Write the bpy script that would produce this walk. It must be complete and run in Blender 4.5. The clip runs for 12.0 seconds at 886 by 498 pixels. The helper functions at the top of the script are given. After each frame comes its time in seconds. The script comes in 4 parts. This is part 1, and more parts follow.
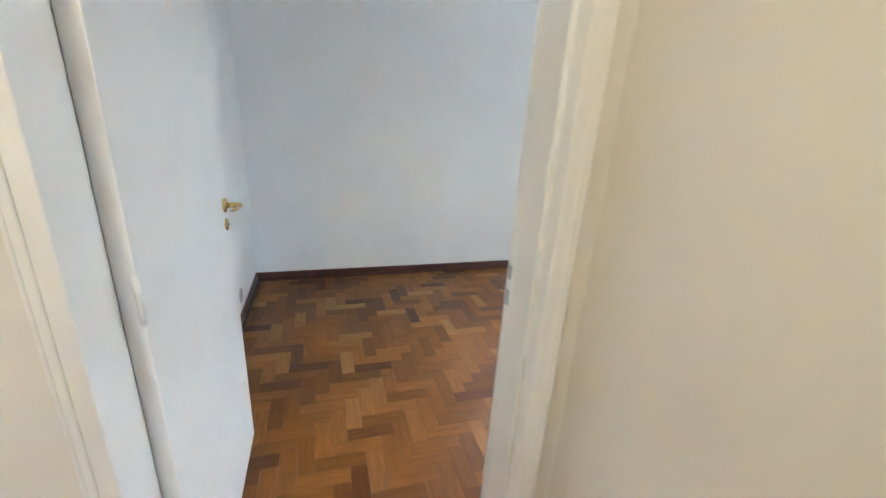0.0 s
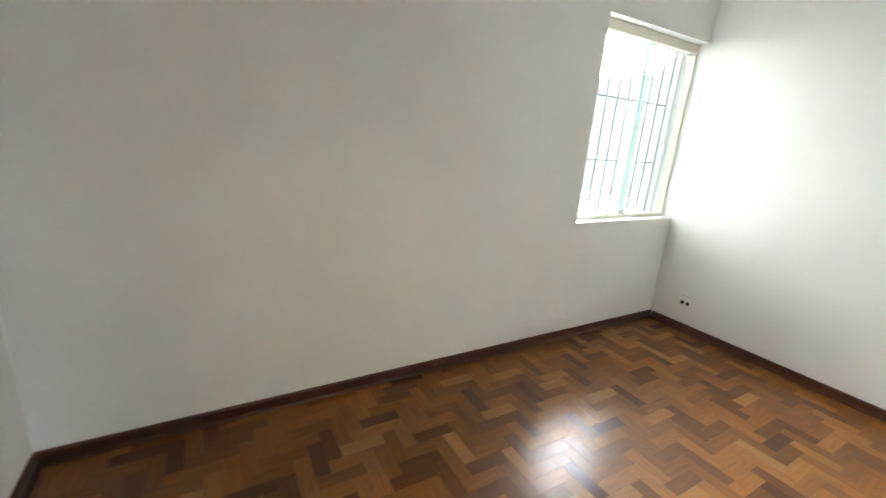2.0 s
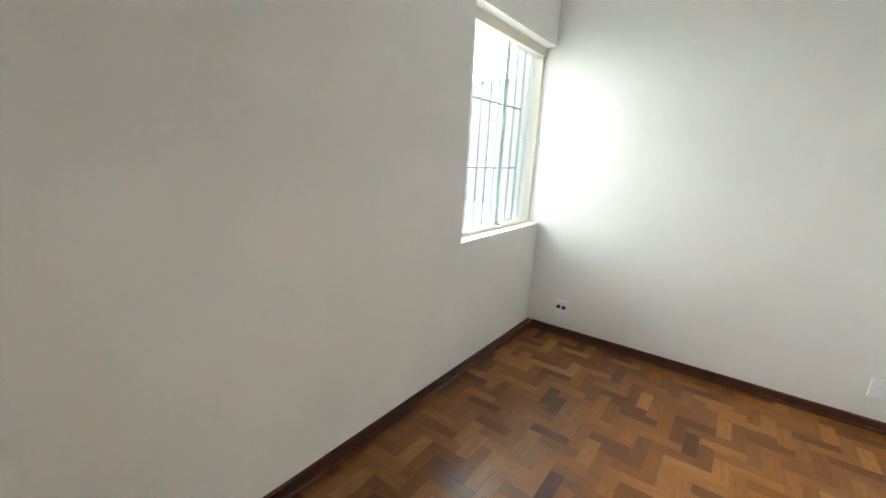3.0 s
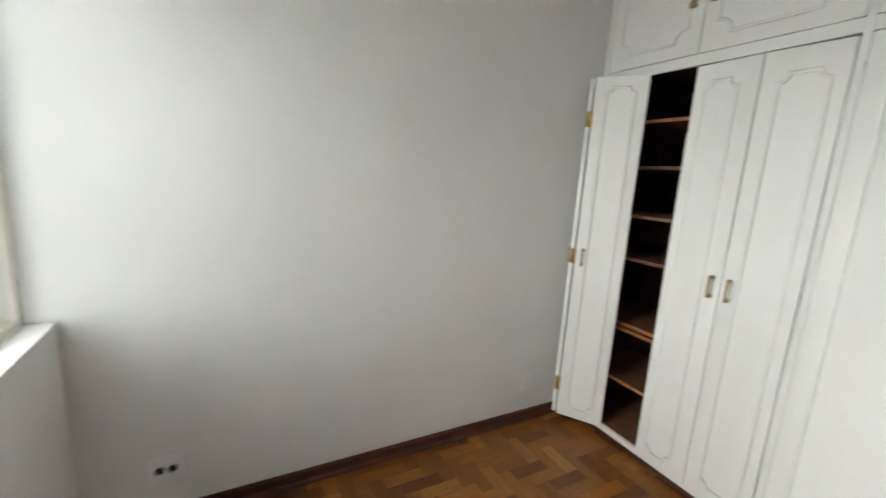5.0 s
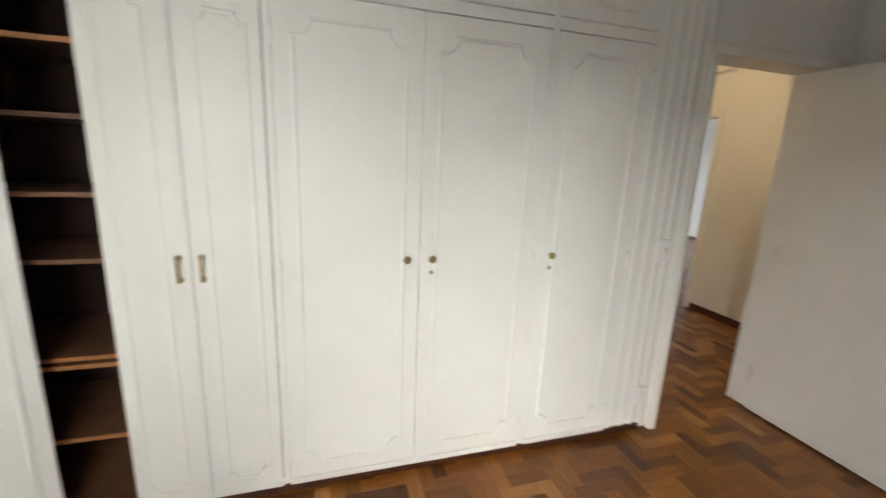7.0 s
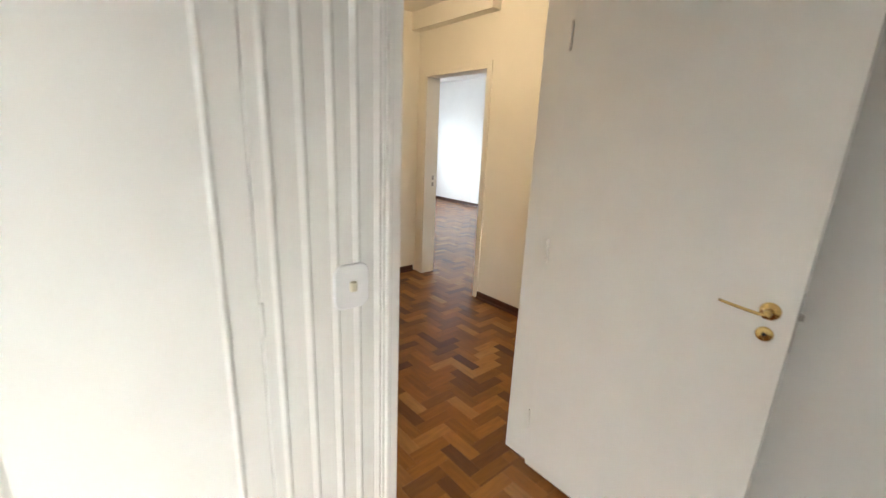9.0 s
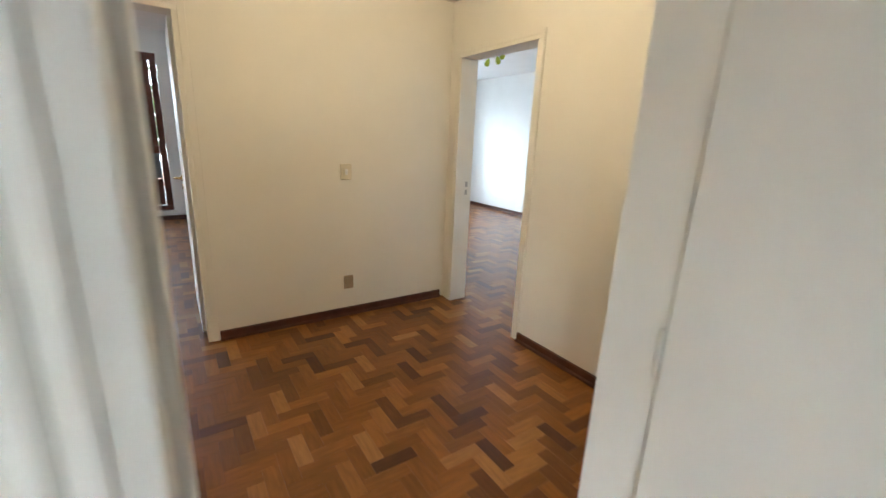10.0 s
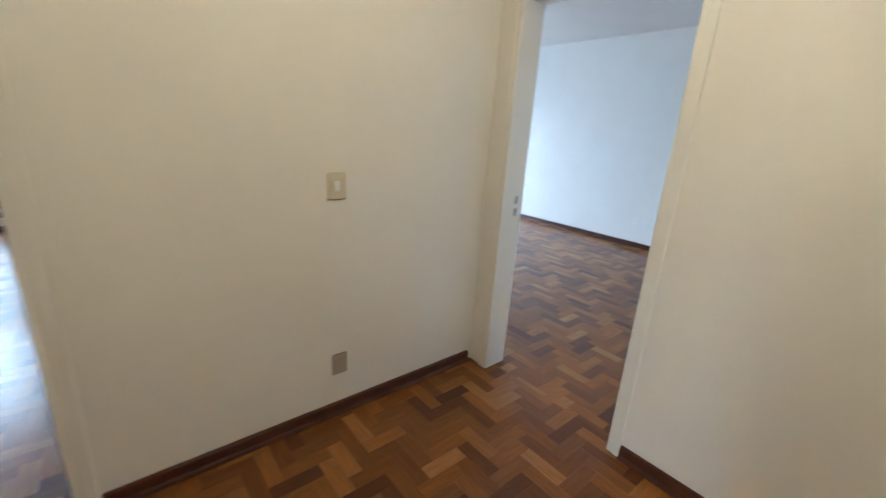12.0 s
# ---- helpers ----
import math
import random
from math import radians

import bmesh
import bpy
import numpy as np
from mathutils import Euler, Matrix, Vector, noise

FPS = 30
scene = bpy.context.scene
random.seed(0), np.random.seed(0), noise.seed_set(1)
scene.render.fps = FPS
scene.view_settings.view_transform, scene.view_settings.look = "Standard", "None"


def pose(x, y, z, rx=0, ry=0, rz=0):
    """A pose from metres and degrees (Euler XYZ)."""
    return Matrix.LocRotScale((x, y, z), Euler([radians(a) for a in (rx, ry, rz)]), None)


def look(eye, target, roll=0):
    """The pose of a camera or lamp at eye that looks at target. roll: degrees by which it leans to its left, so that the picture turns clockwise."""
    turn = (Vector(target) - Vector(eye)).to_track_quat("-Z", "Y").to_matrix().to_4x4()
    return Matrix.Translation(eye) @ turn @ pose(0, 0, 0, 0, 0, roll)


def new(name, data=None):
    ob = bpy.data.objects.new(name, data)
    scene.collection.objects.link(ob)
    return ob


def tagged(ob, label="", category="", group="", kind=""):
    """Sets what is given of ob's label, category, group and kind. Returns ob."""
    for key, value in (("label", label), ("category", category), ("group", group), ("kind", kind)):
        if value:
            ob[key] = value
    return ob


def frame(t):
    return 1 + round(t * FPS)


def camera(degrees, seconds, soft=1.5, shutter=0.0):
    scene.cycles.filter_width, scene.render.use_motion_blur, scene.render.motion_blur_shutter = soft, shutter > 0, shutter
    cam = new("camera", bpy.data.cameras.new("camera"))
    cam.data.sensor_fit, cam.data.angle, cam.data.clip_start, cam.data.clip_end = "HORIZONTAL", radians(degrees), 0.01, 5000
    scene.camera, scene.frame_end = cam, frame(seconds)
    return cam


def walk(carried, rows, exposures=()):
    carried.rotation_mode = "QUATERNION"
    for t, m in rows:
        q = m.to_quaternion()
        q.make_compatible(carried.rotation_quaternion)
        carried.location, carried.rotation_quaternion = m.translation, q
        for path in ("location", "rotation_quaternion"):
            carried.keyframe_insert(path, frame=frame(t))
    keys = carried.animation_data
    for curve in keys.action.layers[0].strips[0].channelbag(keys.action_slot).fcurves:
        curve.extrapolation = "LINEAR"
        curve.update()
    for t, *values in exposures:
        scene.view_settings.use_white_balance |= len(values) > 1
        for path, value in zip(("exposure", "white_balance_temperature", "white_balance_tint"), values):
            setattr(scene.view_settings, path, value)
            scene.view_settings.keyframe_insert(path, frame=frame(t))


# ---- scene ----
cam = camera(95.1, 12.0, soft=1.4, shutter=0.4)
PATH = [
    (0, (-3.639, -3.35, 1.412), (-3.076, -1.544, 0.762), 3.5),
    (0.5, (-3.728, -3.027, 1.42), (-3.136, -1.218, 0.805), 4.3),
    (1, (-3.737, -2.695, 1.439), (-3.038, -0.914, 0.858), 4.5),
    (1.5, (-3.601, -2.351, 1.442), (-2.808, -0.599, 0.895), 4.4),
    (2, (-3.464, -2.016, 1.46), (-2.481, -0.358, 0.926), 4.4),
    (2.5, (-3.275, -1.589, 1.404), (-1.954, -0.171, 0.91), 5.0),
    (2.7, (-3.302, -1.496, 1.424), (-1.87, -0.184, 0.949), 4.1),
    (4.3, (-2.241, -0.678, 1.511), (-0.286, -0.711, 1.093), 2.9),
    (4.5, (-2.115, -0.636, 1.507), (-0.177, -0.92, 1.103), 3.0),
    (5, (-1.821, -0.554, 1.526), (-0.089, -1.483, 1.156), 3.5),
    (5.5, (-1.609, -0.628, 1.534), (-0.276, -2.079, 1.189), 3.5),
    (6, (-1.45, -0.723, 1.527), (-0.619, -2.513, 1.206), 3.1),
    (6.5, (-1.325, -0.781, 1.551), (-1.198, -2.741, 1.173), 2.2),
    (7, (-1.326, -0.828, 1.525), (-1.89, -2.698, 1.094), 2.4),
    (7.3, (-1.429, -0.944, 1.514), (-2.312, -2.679, 1.058), 2.1),
    (7.5, (-1.544, -0.973, 1.485), (-2.563, -2.633, 1.029), 2.5),
    (7.7, (-1.688, -1.031, 1.493), (-2.809, -2.621, 1.031), 2.7),
    (9.3, (-2.802, -1.778, 1.462), (-4.065, -3.239, 0.94), 2.5),
    (9.5, (-2.937, -1.883, 1.452), (-4.154, -3.38, 0.926), 2.7),
    (10, (-3.233, -2.220, 1.418), (-4.319, -3.821, 0.908), 2.5),
    (10.5, (-3.442, -2.508, 1.422), (-4.257, -4.253, 0.883), 2.5),
    (11, (-3.529, -2.821, 1.39), (-4.112, -4.66, 0.862), 3.3),
    (11.5, (-3.552, -3.227, 1.434), (-4.326, -4.984, 0.874), 3.8),
    (12, (-3.57, -3.579, 1.436), (-4.819, -5.034, 0.868), 3.8),
]
EXPOSURES = [(0.0, 3.45, 4950, 3), (0.8, 3.2, 5250, 3), (1.5, 3.02, 5800, 4), (2.7, 2.9, 5850, 4), (4.5, 2.18, 5950, 7), (6.0, 2.1, 6050, 8), (7.5, 2.3, 6250, 9), (9.5, 3.0, 5950, 6), (10.5, 3.0, 5200, 2), (11.0, 2.92, 5100, 2), (12.0, 2.95, 4900, 2)]
walk(cam, [(t, look(eye, target, roll)) for t, eye, target, roll in PATH], EXPOSURES)

# ---- light ----
world = bpy.data.worlds.new("world")
scene.world = world
world.use_nodes = True
wn = world.node_tree.nodes
sky = wn.new("ShaderNodeTexSky")
sky.sky_type = "NISHITA"
sky.sun_disc = False
sky.sun_elevation, sky.sun_rotation = radians(40), radians(85)
sky.dust_density = 4.0
wn["Background"].inputs[1].default_value = 0.05
world.node_tree.links.new(sky.outputs[0], wn["Background"].inputs[0])


def lamp(name, kind, m, energy, colour, **more):
    data = bpy.data.lights.new(name, kind)
    data.energy, data.color = energy, colour
    if "angle" in more:
        data.angle = more["angle"]
    if "size" in more:
        data.shape, data.size, data.size_y = "RECTANGLE", more["size"][0], more["size"][1]
    if "spread" in more:
        data.spread = more["spread"]
    if "radius" in more:
        data.shadow_soft_size = more["radius"]
    ob = new(name, data)
    ob.matrix_world = m
    return ob


lamp("sun", "SUN", look((35, 3, 30), (0, 0, 0)), 0.5, (1.0, 0.95, 0.88), angle=radians(12))
# warm bulb under the hall ceiling
lamp("hall_bulb", "POINT", pose(-4.15, -3.9, 2.45), 3.5, (1.0, 0.72, 0.41), radius=0.09)
# unseen fill lamp north of the light well, added to boost bedroom daylight
lamp("fill_light_north", "AREA", look((-0.4, 4.4, 2.9), (-0.6, 0.1, 1.6)), 82, (1.0, 0.95, 0.86), size=(4.4, 5.0), spread=radians(130))
# second lamp added above the neighbour wall, fills the bedroom's west side
lamp("fill_light_east", "AREA", look((5.8, 4.6, 4.6), (-0.6, 0.1, 1.6)), 830, (1.0, 0.95, 0.86), size=(10.0, 6.0), spread=radians(120))
# daylight in the side room's window
lamp("side_room_window_light", "AREA", look((-7.3, -10.15, 1.5), (-7.3, -5, 1.3)), 5.2, (0.88, 0.95, 1.0), size=(1.8, 1.3))


# ---- materials ----
def node_mat(name):
    m = bpy.data.materials.new(name)
    m.use_nodes = True
    return m, m.node_tree.nodes, m.node_tree.links.new, m.node_tree.nodes["Principled BSDF"]


def ramp(nodes, stops):
    r = nodes.new("ShaderNodeValToRGB")
    e = r.color_ramp.elements
    while len(e) < len(stops):
        e.new(0.5)
    for el, (p, c) in zip(e, stops):
        el.position, el.color = p, (*c, 1)
    return r


def surface(name, colour, rough=0.5, metal=0.0, vary=0.06, scale=6.0, fine=120.0, bump=0.05, coat=0.0):
    """A surface with soft blotches, fine grain in the gloss and a slight relief."""
    m, n, link, p = node_mat(name)
    tc = n.new("ShaderNodeTexCoord")
    big, small = n.new("ShaderNodeTexNoise"), n.new("ShaderNodeTexNoise")
    big.inputs["Scale"].default_value, small.inputs["Scale"].default_value = scale, fine
    big.inputs["Detail"].default_value = 5
    small.inputs["Detail"].default_value = 3
    link(tc.outputs["Object"], big.inputs["Vector"])
    link(tc.outputs["Object"], small.inputs["Vector"])
    lo, hi = [c * (1 - vary) for c in colour], [min(1, c * (1 + vary)) for c in colour]
    r = ramp(n, [(0.3, lo), (0.7, hi)])
    link(big.outputs["Fac"], r.inputs["Fac"])
    link(r.outputs["Color"], p.inputs["Base Color"])
    mr = n.new("ShaderNodeMapRange")
    mr.inputs["To Min"].default_value, mr.inputs["To Max"].default_value = rough * 0.8, min(1, rough * 1.2)
    link(small.outputs["Fac"], mr.inputs["Value"])
    link(mr.outputs["Result"], p.inputs["Roughness"])
    b = n.new("ShaderNodeBump")
    b.inputs["Strength"].default_value, b.inputs["Distance"].default_value = bump, 0.004
    mix = n.new("ShaderNodeMath")
    mix.operation = "ADD"
    link(big.outputs["Fac"], mix.inputs[0])
    link(small.outputs["Fac"], mix.inputs[1])
    link(mix.outputs[0], b.inputs["Height"])
    link(b.outputs["Normal"], p.inputs["Normal"])
    p.inputs["Metallic"].default_value = metal
    p.inputs["Coat Weight"].default_value = coat
    return m


def parquet(name):
    """Waxed hardwood blocks: each its own tone, with grain along the block and worn gloss."""
    m, n, link, p = node_mat(name)
    info, geo, uv = n.new("ShaderNodeObjectInfo"), n.new("ShaderNodeNewGeometry"), n.new("ShaderNodeUVMap")
    uv.uv_map = "grain"
    add = n.new("ShaderNodeMath")
    add.operation = "ADD"
    link(info.outputs["Random"], add.inputs[0])
    link(geo.outputs["Random Per Island"], add.inputs[1])
    fr = n.new("ShaderNodeMath")
    fr.operation = "FRACT"
    link(add.outputs[0], fr.inputs[0])
    tones = ramp(n, [(0.0, (0.078, 0.024, 0.005)), (0.06, (0.110, 0.036, 0.006)), (0.28, (0.172, 0.060, 0.009)),
                     (0.68, (0.228, 0.084, 0.013)), (0.90, (0.285, 0.116, 0.021)), (1.0, (0.33, 0.155, 0.042))])
    link(fr.outputs[0], tones.inputs["Fac"])
    off = n.new("ShaderNodeVectorMath")
    off.operation = "MULTIPLY_ADD"
    off.inputs[1].default_value = (9.0, 60.0, 1.0)
    link(uv.outputs["UV"], off.inputs[0])
    cx = n.new("ShaderNodeCombineXYZ")
    k = n.new("ShaderNodeMath")
    k.operation = "MULTIPLY"
    k.inputs[1].default_value = 83.0
    link(fr.outputs[0], k.inputs[0])
    link(k.outputs[0], cx.inputs["X"])
    link(k.outputs[0], cx.inputs["Z"])
    link(cx.outputs[0], off.inputs[2])
    grain = n.new("ShaderNodeTexNoise")
    grain.inputs["Scale"].default_value, grain.inputs["Detail"].default_value = 1.0, 6
    link(off.outputs[0], grain.inputs["Vector"])
    gr = ramp(n, [(0.3, (0.62, 0.58, 0.54)), (0.7, (1.25, 1.2, 1.15))])
    link(grain.outputs["Fac"], gr.inputs["Fac"])
    mul = n.new("ShaderNodeMix")
    mul.data_type, mul.blend_type = "RGBA", "MULTIPLY"
    mul.inputs["Factor"].default_value = 0.5
    link(tones.outputs["Color"], mul.inputs[6])
    link(gr.outputs["Color"], mul.inputs[7])
    link(mul.outputs[2], p.inputs["Base Color"])
    p.inputs["Specular IOR Level"].default_value = 0.12
    p.inputs["Roughness"].default_value = 0.42
    p.inputs["Coat Weight"].default_value = 0.65
    wear = n.new("ShaderNodeTexNoise")
    wear.inputs["Scale"].default_value, wear.inputs["Detail"].default_value = 3.0, 6
    link(geo.outputs["Position"], wear.inputs["Vector"])
    mr = n.new("ShaderNodeMapRange")
    mr.inputs["From Min"].default_value, mr.inputs["From Max"].default_value = 0.3, 0.7
    mr.inputs["To Min"].default_value, mr.inputs["To Max"].default_value = 0.21, 0.262
    link(wear.outputs["Fac"], mr.inputs["Value"])
    link(mr.outputs["Result"], p.inputs["Coat Roughness"])
    b = n.new("ShaderNodeBump")
    b.inputs["Strength"].default_value, b.inputs["Distance"].default_value = 0.12, 0.001
    link(grain.outputs["Fac"], b.inputs["Height"])
    link(b.outputs["Normal"], p.inputs["Normal"])
    return m


def clear(name, tint, rough=0.0):
    m, n, link, p = node_mat(name)
    p.inputs["Base Color"].default_value = (*tint, 1)
    p.inputs["Transmission Weight"].default_value = 1.0
    p.inputs["Roughness"].default_value = rough
    p.inputs["IOR"].default_value = 1.25
    return m


WALL = surface("white_wall_paint", (0.85, 0.85, 0.83), 0.7, vary=0.025, scale=2.2, fine=70, bump=0.10)
HALL = surface("ivory_wall_paint", (0.81, 0.785, 0.725), 0.65, vary=0.025, scale=2.2, fine=70, bump=0.10)
CEIL = surface("ceiling_paint", (0.87, 0.87, 0.855), 0.8, vary=0.02, scale=2, fine=60, bump=0.08)
ENAMEL = surface("white_enamel", (0.84, 0.835, 0.80), 0.38, vary=0.02, scale=5, fine=160, bump=0.05)
BLOCK = parquet("parquet_wood")
SUBFLOOR = surface("joint_dirt", (0.035, 0.018, 0.010), 0.8, vary=0.2, scale=20)
SKIRT = surface("dark_stained_wood", (0.060, 0.017, 0.008), 0.36, vary=0.35, scale=9, fine=90, bump=0.05)
SHELF = surface("brown_shelf_board", (0.16, 0.075, 0.038), 0.5, vary=0.25, scale=7, fine=60)
EDGE = surface("orange_wood_lipping", (0.36, 0.155, 0.055), 0.45, vary=0.2, scale=30, fine=90)
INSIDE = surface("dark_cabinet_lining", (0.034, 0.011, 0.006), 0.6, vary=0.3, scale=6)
BRASS = surface("aged_brass", (0.72, 0.53, 0.22), 0.26, metal=1.0, vary=0.12, scale=60, fine=300)
BRONZE = surface("dark_aged_brass", (0.36, 0.27, 0.13), 0.34, metal=1.0, vary=0.2, scale=80, fine=300)
STEEL = surface("dull_steel", (0.42, 0.41, 0.39), 0.35, metal=1.0, vary=0.1, scale=60)
PLASTIC = surface("white_plastic", (0.88, 0.88, 0.88), 0.35, vary=0.02, scale=20)
PLASTIC_OLD = surface("yellowed_plastic", (0.66, 0.60, 0.47), 0.4, vary=0.05, scale=20)
PLASTIC_TAN = surface("tan_plastic", (0.40, 0.34, 0.26), 0.45, vary=0.06, scale=20)
HOLE = surface("dark_hole", (0.02, 0.02, 0.02), 0.7)
CREAM = surface("cream_aluminium", (0.76, 0.72, 0.62), 0.4, vary=0.04, scale=12)
BAR = surface("grey_painted_iron", (0.33, 0.33, 0.325), 0.45, vary=0.1, scale=40)
GLASS = clear("window_glass", (0.97, 0.99, 0.98))
GLASS_EDGE = surface("green_glass_edge", (0.52, 0.70, 0.66), 0.2, vary=0.1, scale=20)
FRAME = surface("red_brown_window_wood", (0.12, 0.036, 0.024), 0.4, vary=0.3, scale=8, fine=80)
SHUTTER = surface("faded_shutter_wood", (0.27, 0.15, 0.12), 0.55, vary=0.2, scale=10)
RENDER = surface("white_outdoor_render", (0.74, 0.75, 0.74), 0.85, vary=0.06, scale=1.5, fine=30, bump=0.2)
# white render, its colour darkened to stand in for weaker daylight
WELL = surface("darkened_white_render", (0.50, 0.49, 0.465), 0.85, vary=0.08, scale=1.5, fine=30, bump=0.2)
SLAB = surface("grey_roof_slab", (0.34, 0.37, 0.40), 0.8, vary=0.15, scale=2.5, fine=40, bump=0.2)
CABLE = surface("grey_cable_sheath", (0.62, 0.62, 0.60), 0.5)
TILE = surface("terracotta_roof_tile", (0.42, 0.20, 0.13), 0.8, vary=0.25, scale=6, fine=60, bump=0.2)
BARK = surface("bark", (0.10, 0.07, 0.05), 0.9, vary=0.3, scale=12)
LEAF = surface("leaf_green", (0.12, 0.20, 0.045), 0.5, vary=0.4, scale=1.3)
GROUND = surface("ground_soil", (0.20, 0.19, 0.15), 0.9, vary=0.3, scale=0.3, fine=8)
FACADE = surface("mauve_house_paint", (0.22, 0.17, 0.20), 0.8, vary=0.08, scale=2)
BRICK = surface("orange_house_paint", (0.48, 0.26, 0.18), 0.8, vary=0.12, scale=3)
CURTAIN = surface("slate_blue_panel", (0.16, 0.18, 0.22), 0.6, vary=0.08, scale=4)
LIME = surface("lime_lamp_glass", (0.42, 0.50, 0.05), 0.25, vary=0.1, scale=20)


# ---- builders ----
def mesh_ob(name, bm, material, smooth=False):
    me = bpy.data.meshes.new(name)
    bmesh.ops.recalc_face_normals(bm, faces=bm.faces)
    bm.to_mesh(me)
    bm.free()
    if smooth:
        for f in me.polygons:
            f.use_smooth = True
    me.materials.append(material)
    return new(name, me)


def group_at(name, x, y, z):
    ob = new(name)
    ob.location = (x, y, z)
    ob.empty_display_size = 0.1
    return ob


def place_of(ob):
    v = Vector(ob.location)
    while ob.parent:
        ob = ob.parent
        v = v + Vector(ob.location)
    return v


def part(name, bm, material, parent, label="", smooth=False):
    """Links a bmesh given in world places as one mesh under a thing or a part."""
    bmesh.ops.translate(bm, verts=bm.verts, vec=-place_of(parent))
    ob = mesh_ob(name, bm, material, smooth)
    ob.parent = parent
    return tagged(ob, label) if label else ob


def struct(name, bm, material, label=""):
    return tagged(mesh_ob(name, bm, material), label, kind="structure")


def add_box(bm, x0, y0, z0, x1, y1, z1, bevel=0.0, seg=2):
    m = Matrix.Translation(((x0 + x1) / 2, (y0 + y1) / 2, (z0 + z1) / 2)) @ Matrix.Diagonal((abs(x1 - x0), abs(y1 - y0), abs(z1 - z0), 1))
    r = bmesh.ops.create_cube(bm, size=1, matrix=m)
    if bevel:
        es = list({e for v in r["verts"] for e in v.link_edges})
        bmesh.ops.bevel(bm, geom=es, offset=bevel, segments=seg, affect="EDGES", profile=0.5)
    return bm


def box(x0, y0, z0, x1, y1, z1, bevel=0.0, seg=2):
    return add_box(bmesh.new(), x0, y0, z0, x1, y1, z1, bevel, seg)


def add_rod(bm, a, b, r0, r1=None, n=12):
    a, b = Vector(a), Vector(b)
    q = (b - a).to_track_quat("Z", "Y").to_matrix().to_4x4()
    bmesh.ops.create_cone(bm, cap_ends=True, segments=n, radius1=r0, radius2=r0 if r1 is None else r1, depth=(b - a).length,
                          matrix=Matrix.Translation((a + b) / 2) @ q)
    return bm


def rod(a, b, r0, r1=None, n=12):
    return add_rod(bmesh.new(), a, b, r0, r1, n)


def lathe(profile, at, axis, n=24):
    """A body turned round axis from (radius, height) pairs."""
    bm = bmesh.new()
    q = Vector(axis).to_track_quat("Z", "Y").to_matrix().to_4x4()
    m = Matrix.Translation(at) @ q
    rings = []
    for r, h in profile:
        if r < 1e-5:
            rings.append([bm.verts.new(m @ Vector((0, 0, h)))])
        else:
            rings.append([bm.verts.new(m @ Vector((r * math.cos(2 * math.pi * i / n), r * math.sin(2 * math.pi * i / n), h))) for i in range(n)])
    for a, b in zip(rings, rings[1:]):
        for i in range(n):
            j = (i + 1) % n
            vs = [a[i % len(a)], a[j % len(a)], b[j % len(b)], b[i % len(b)]]
            vs = list(dict.fromkeys(vs))
            if len(vs) > 2:
                bm.faces.new(vs)
    return bm


def tube(points, r, n=8, cyclic=False):
    """A round cord through points."""
    bm = bmesh.new()
    pts = [Vector(p) for p in points]
    rings = []
    for i, p in enumerate(pts):
        d = (pts[min(i + 1, len(pts) - 1)] - pts[max(i - 1, 0)]).normalized()
        q = d.to_track_quat("Z", "Y")
        rings.append([bm.verts.new(p + q @ Vector((r * math.cos(2 * math.pi * k / n), r * math.sin(2 * math.pi * k / n), 0))) for k in range(n)])
    for a, b in zip(rings, rings[1:]):
        for k in range(n):
            bm.faces.new((a[k], a[(k + 1) % n], b[(k + 1) % n], b[k]))
    for ring in (rings[0], rings[-1]):
        bm.faces.new(ring)
    return bm


def bead(path, width, height):
    """A raised half-round strip along a closed path in the xz plane, lying on y = 0 and standing out towards +y."""
    bm = bmesh.new()
    n = len(path)
    prof = [(-0.5, 0.0), (-0.36, 0.72), (0.0, 1.0), (0.36, 0.72), (0.5, 0.0)]
    rings = []
    for i in range(n):
        p, a, b = Vector(path[i]), Vector(path[i - 1]), Vector(path[(i + 1) % n])
        d0, d1 = (p - a).normalized(), (b - p).normalized()
        n0, n1 = Vector((-d0.y, d0.x)), Vector((-d1.y, d1.x))
        nn = (n0 + n1).normalized()
        k = 1 / max(0.55, nn.dot(n0))
        rings.append([bm.verts.new((p.x + nn.x * s * width * k, h * height, p.y + nn.y * s * width * k)) for s, h in prof])
    for i in range(n):
        a, b = rings[i], rings[(i + 1) % n]
        for k in range(len(prof) - 1):
            bm.faces.new((a[k], b[k], b[k + 1], a[k + 1]))
    return bm


def notched(x0, z0, x1, z1, r, steps=6):
    """A rectangle whose corners are cut out by quarter circles."""
    pts = []
    for cx, cz, a0 in ((x1, z0, 180), (x1, z1, 270), (x0, z1, 0), (x0, z0, 90)):
        for i in range(steps + 1):
            a = radians(a0 - 90 * i / steps)
            pts.append((cx + r * math.cos(a), cz + r * math.sin(a)))
    return pts


H_BED, H_HALL, H_SIDE, H_LIV = 2.70, 2.66, 2.80, 2.86
FRONT = -2.525          # bedroom face of the wardrobe and door wall
HALL_N = -2.672         # hall face of the door wall
HALL_S, HALL_W, HALL_E = -5.235, -5.285, -2.49
DOOR_W, DOOR_E, DOOR_H = -3.995, -3.21, 2.09
WIN_X, WIN_Z0, WIN_Z1 = -1.165, 0.922, 2.305
LIV_S = -10.15
LW_X0, LW_X1, LW_Z0, LW_Z1 = -3.24, -0.665, 0.15, 2.525
SIDE_W = -9.28
Z0 = -0.02
FT_WALL = FRONT - 0.03

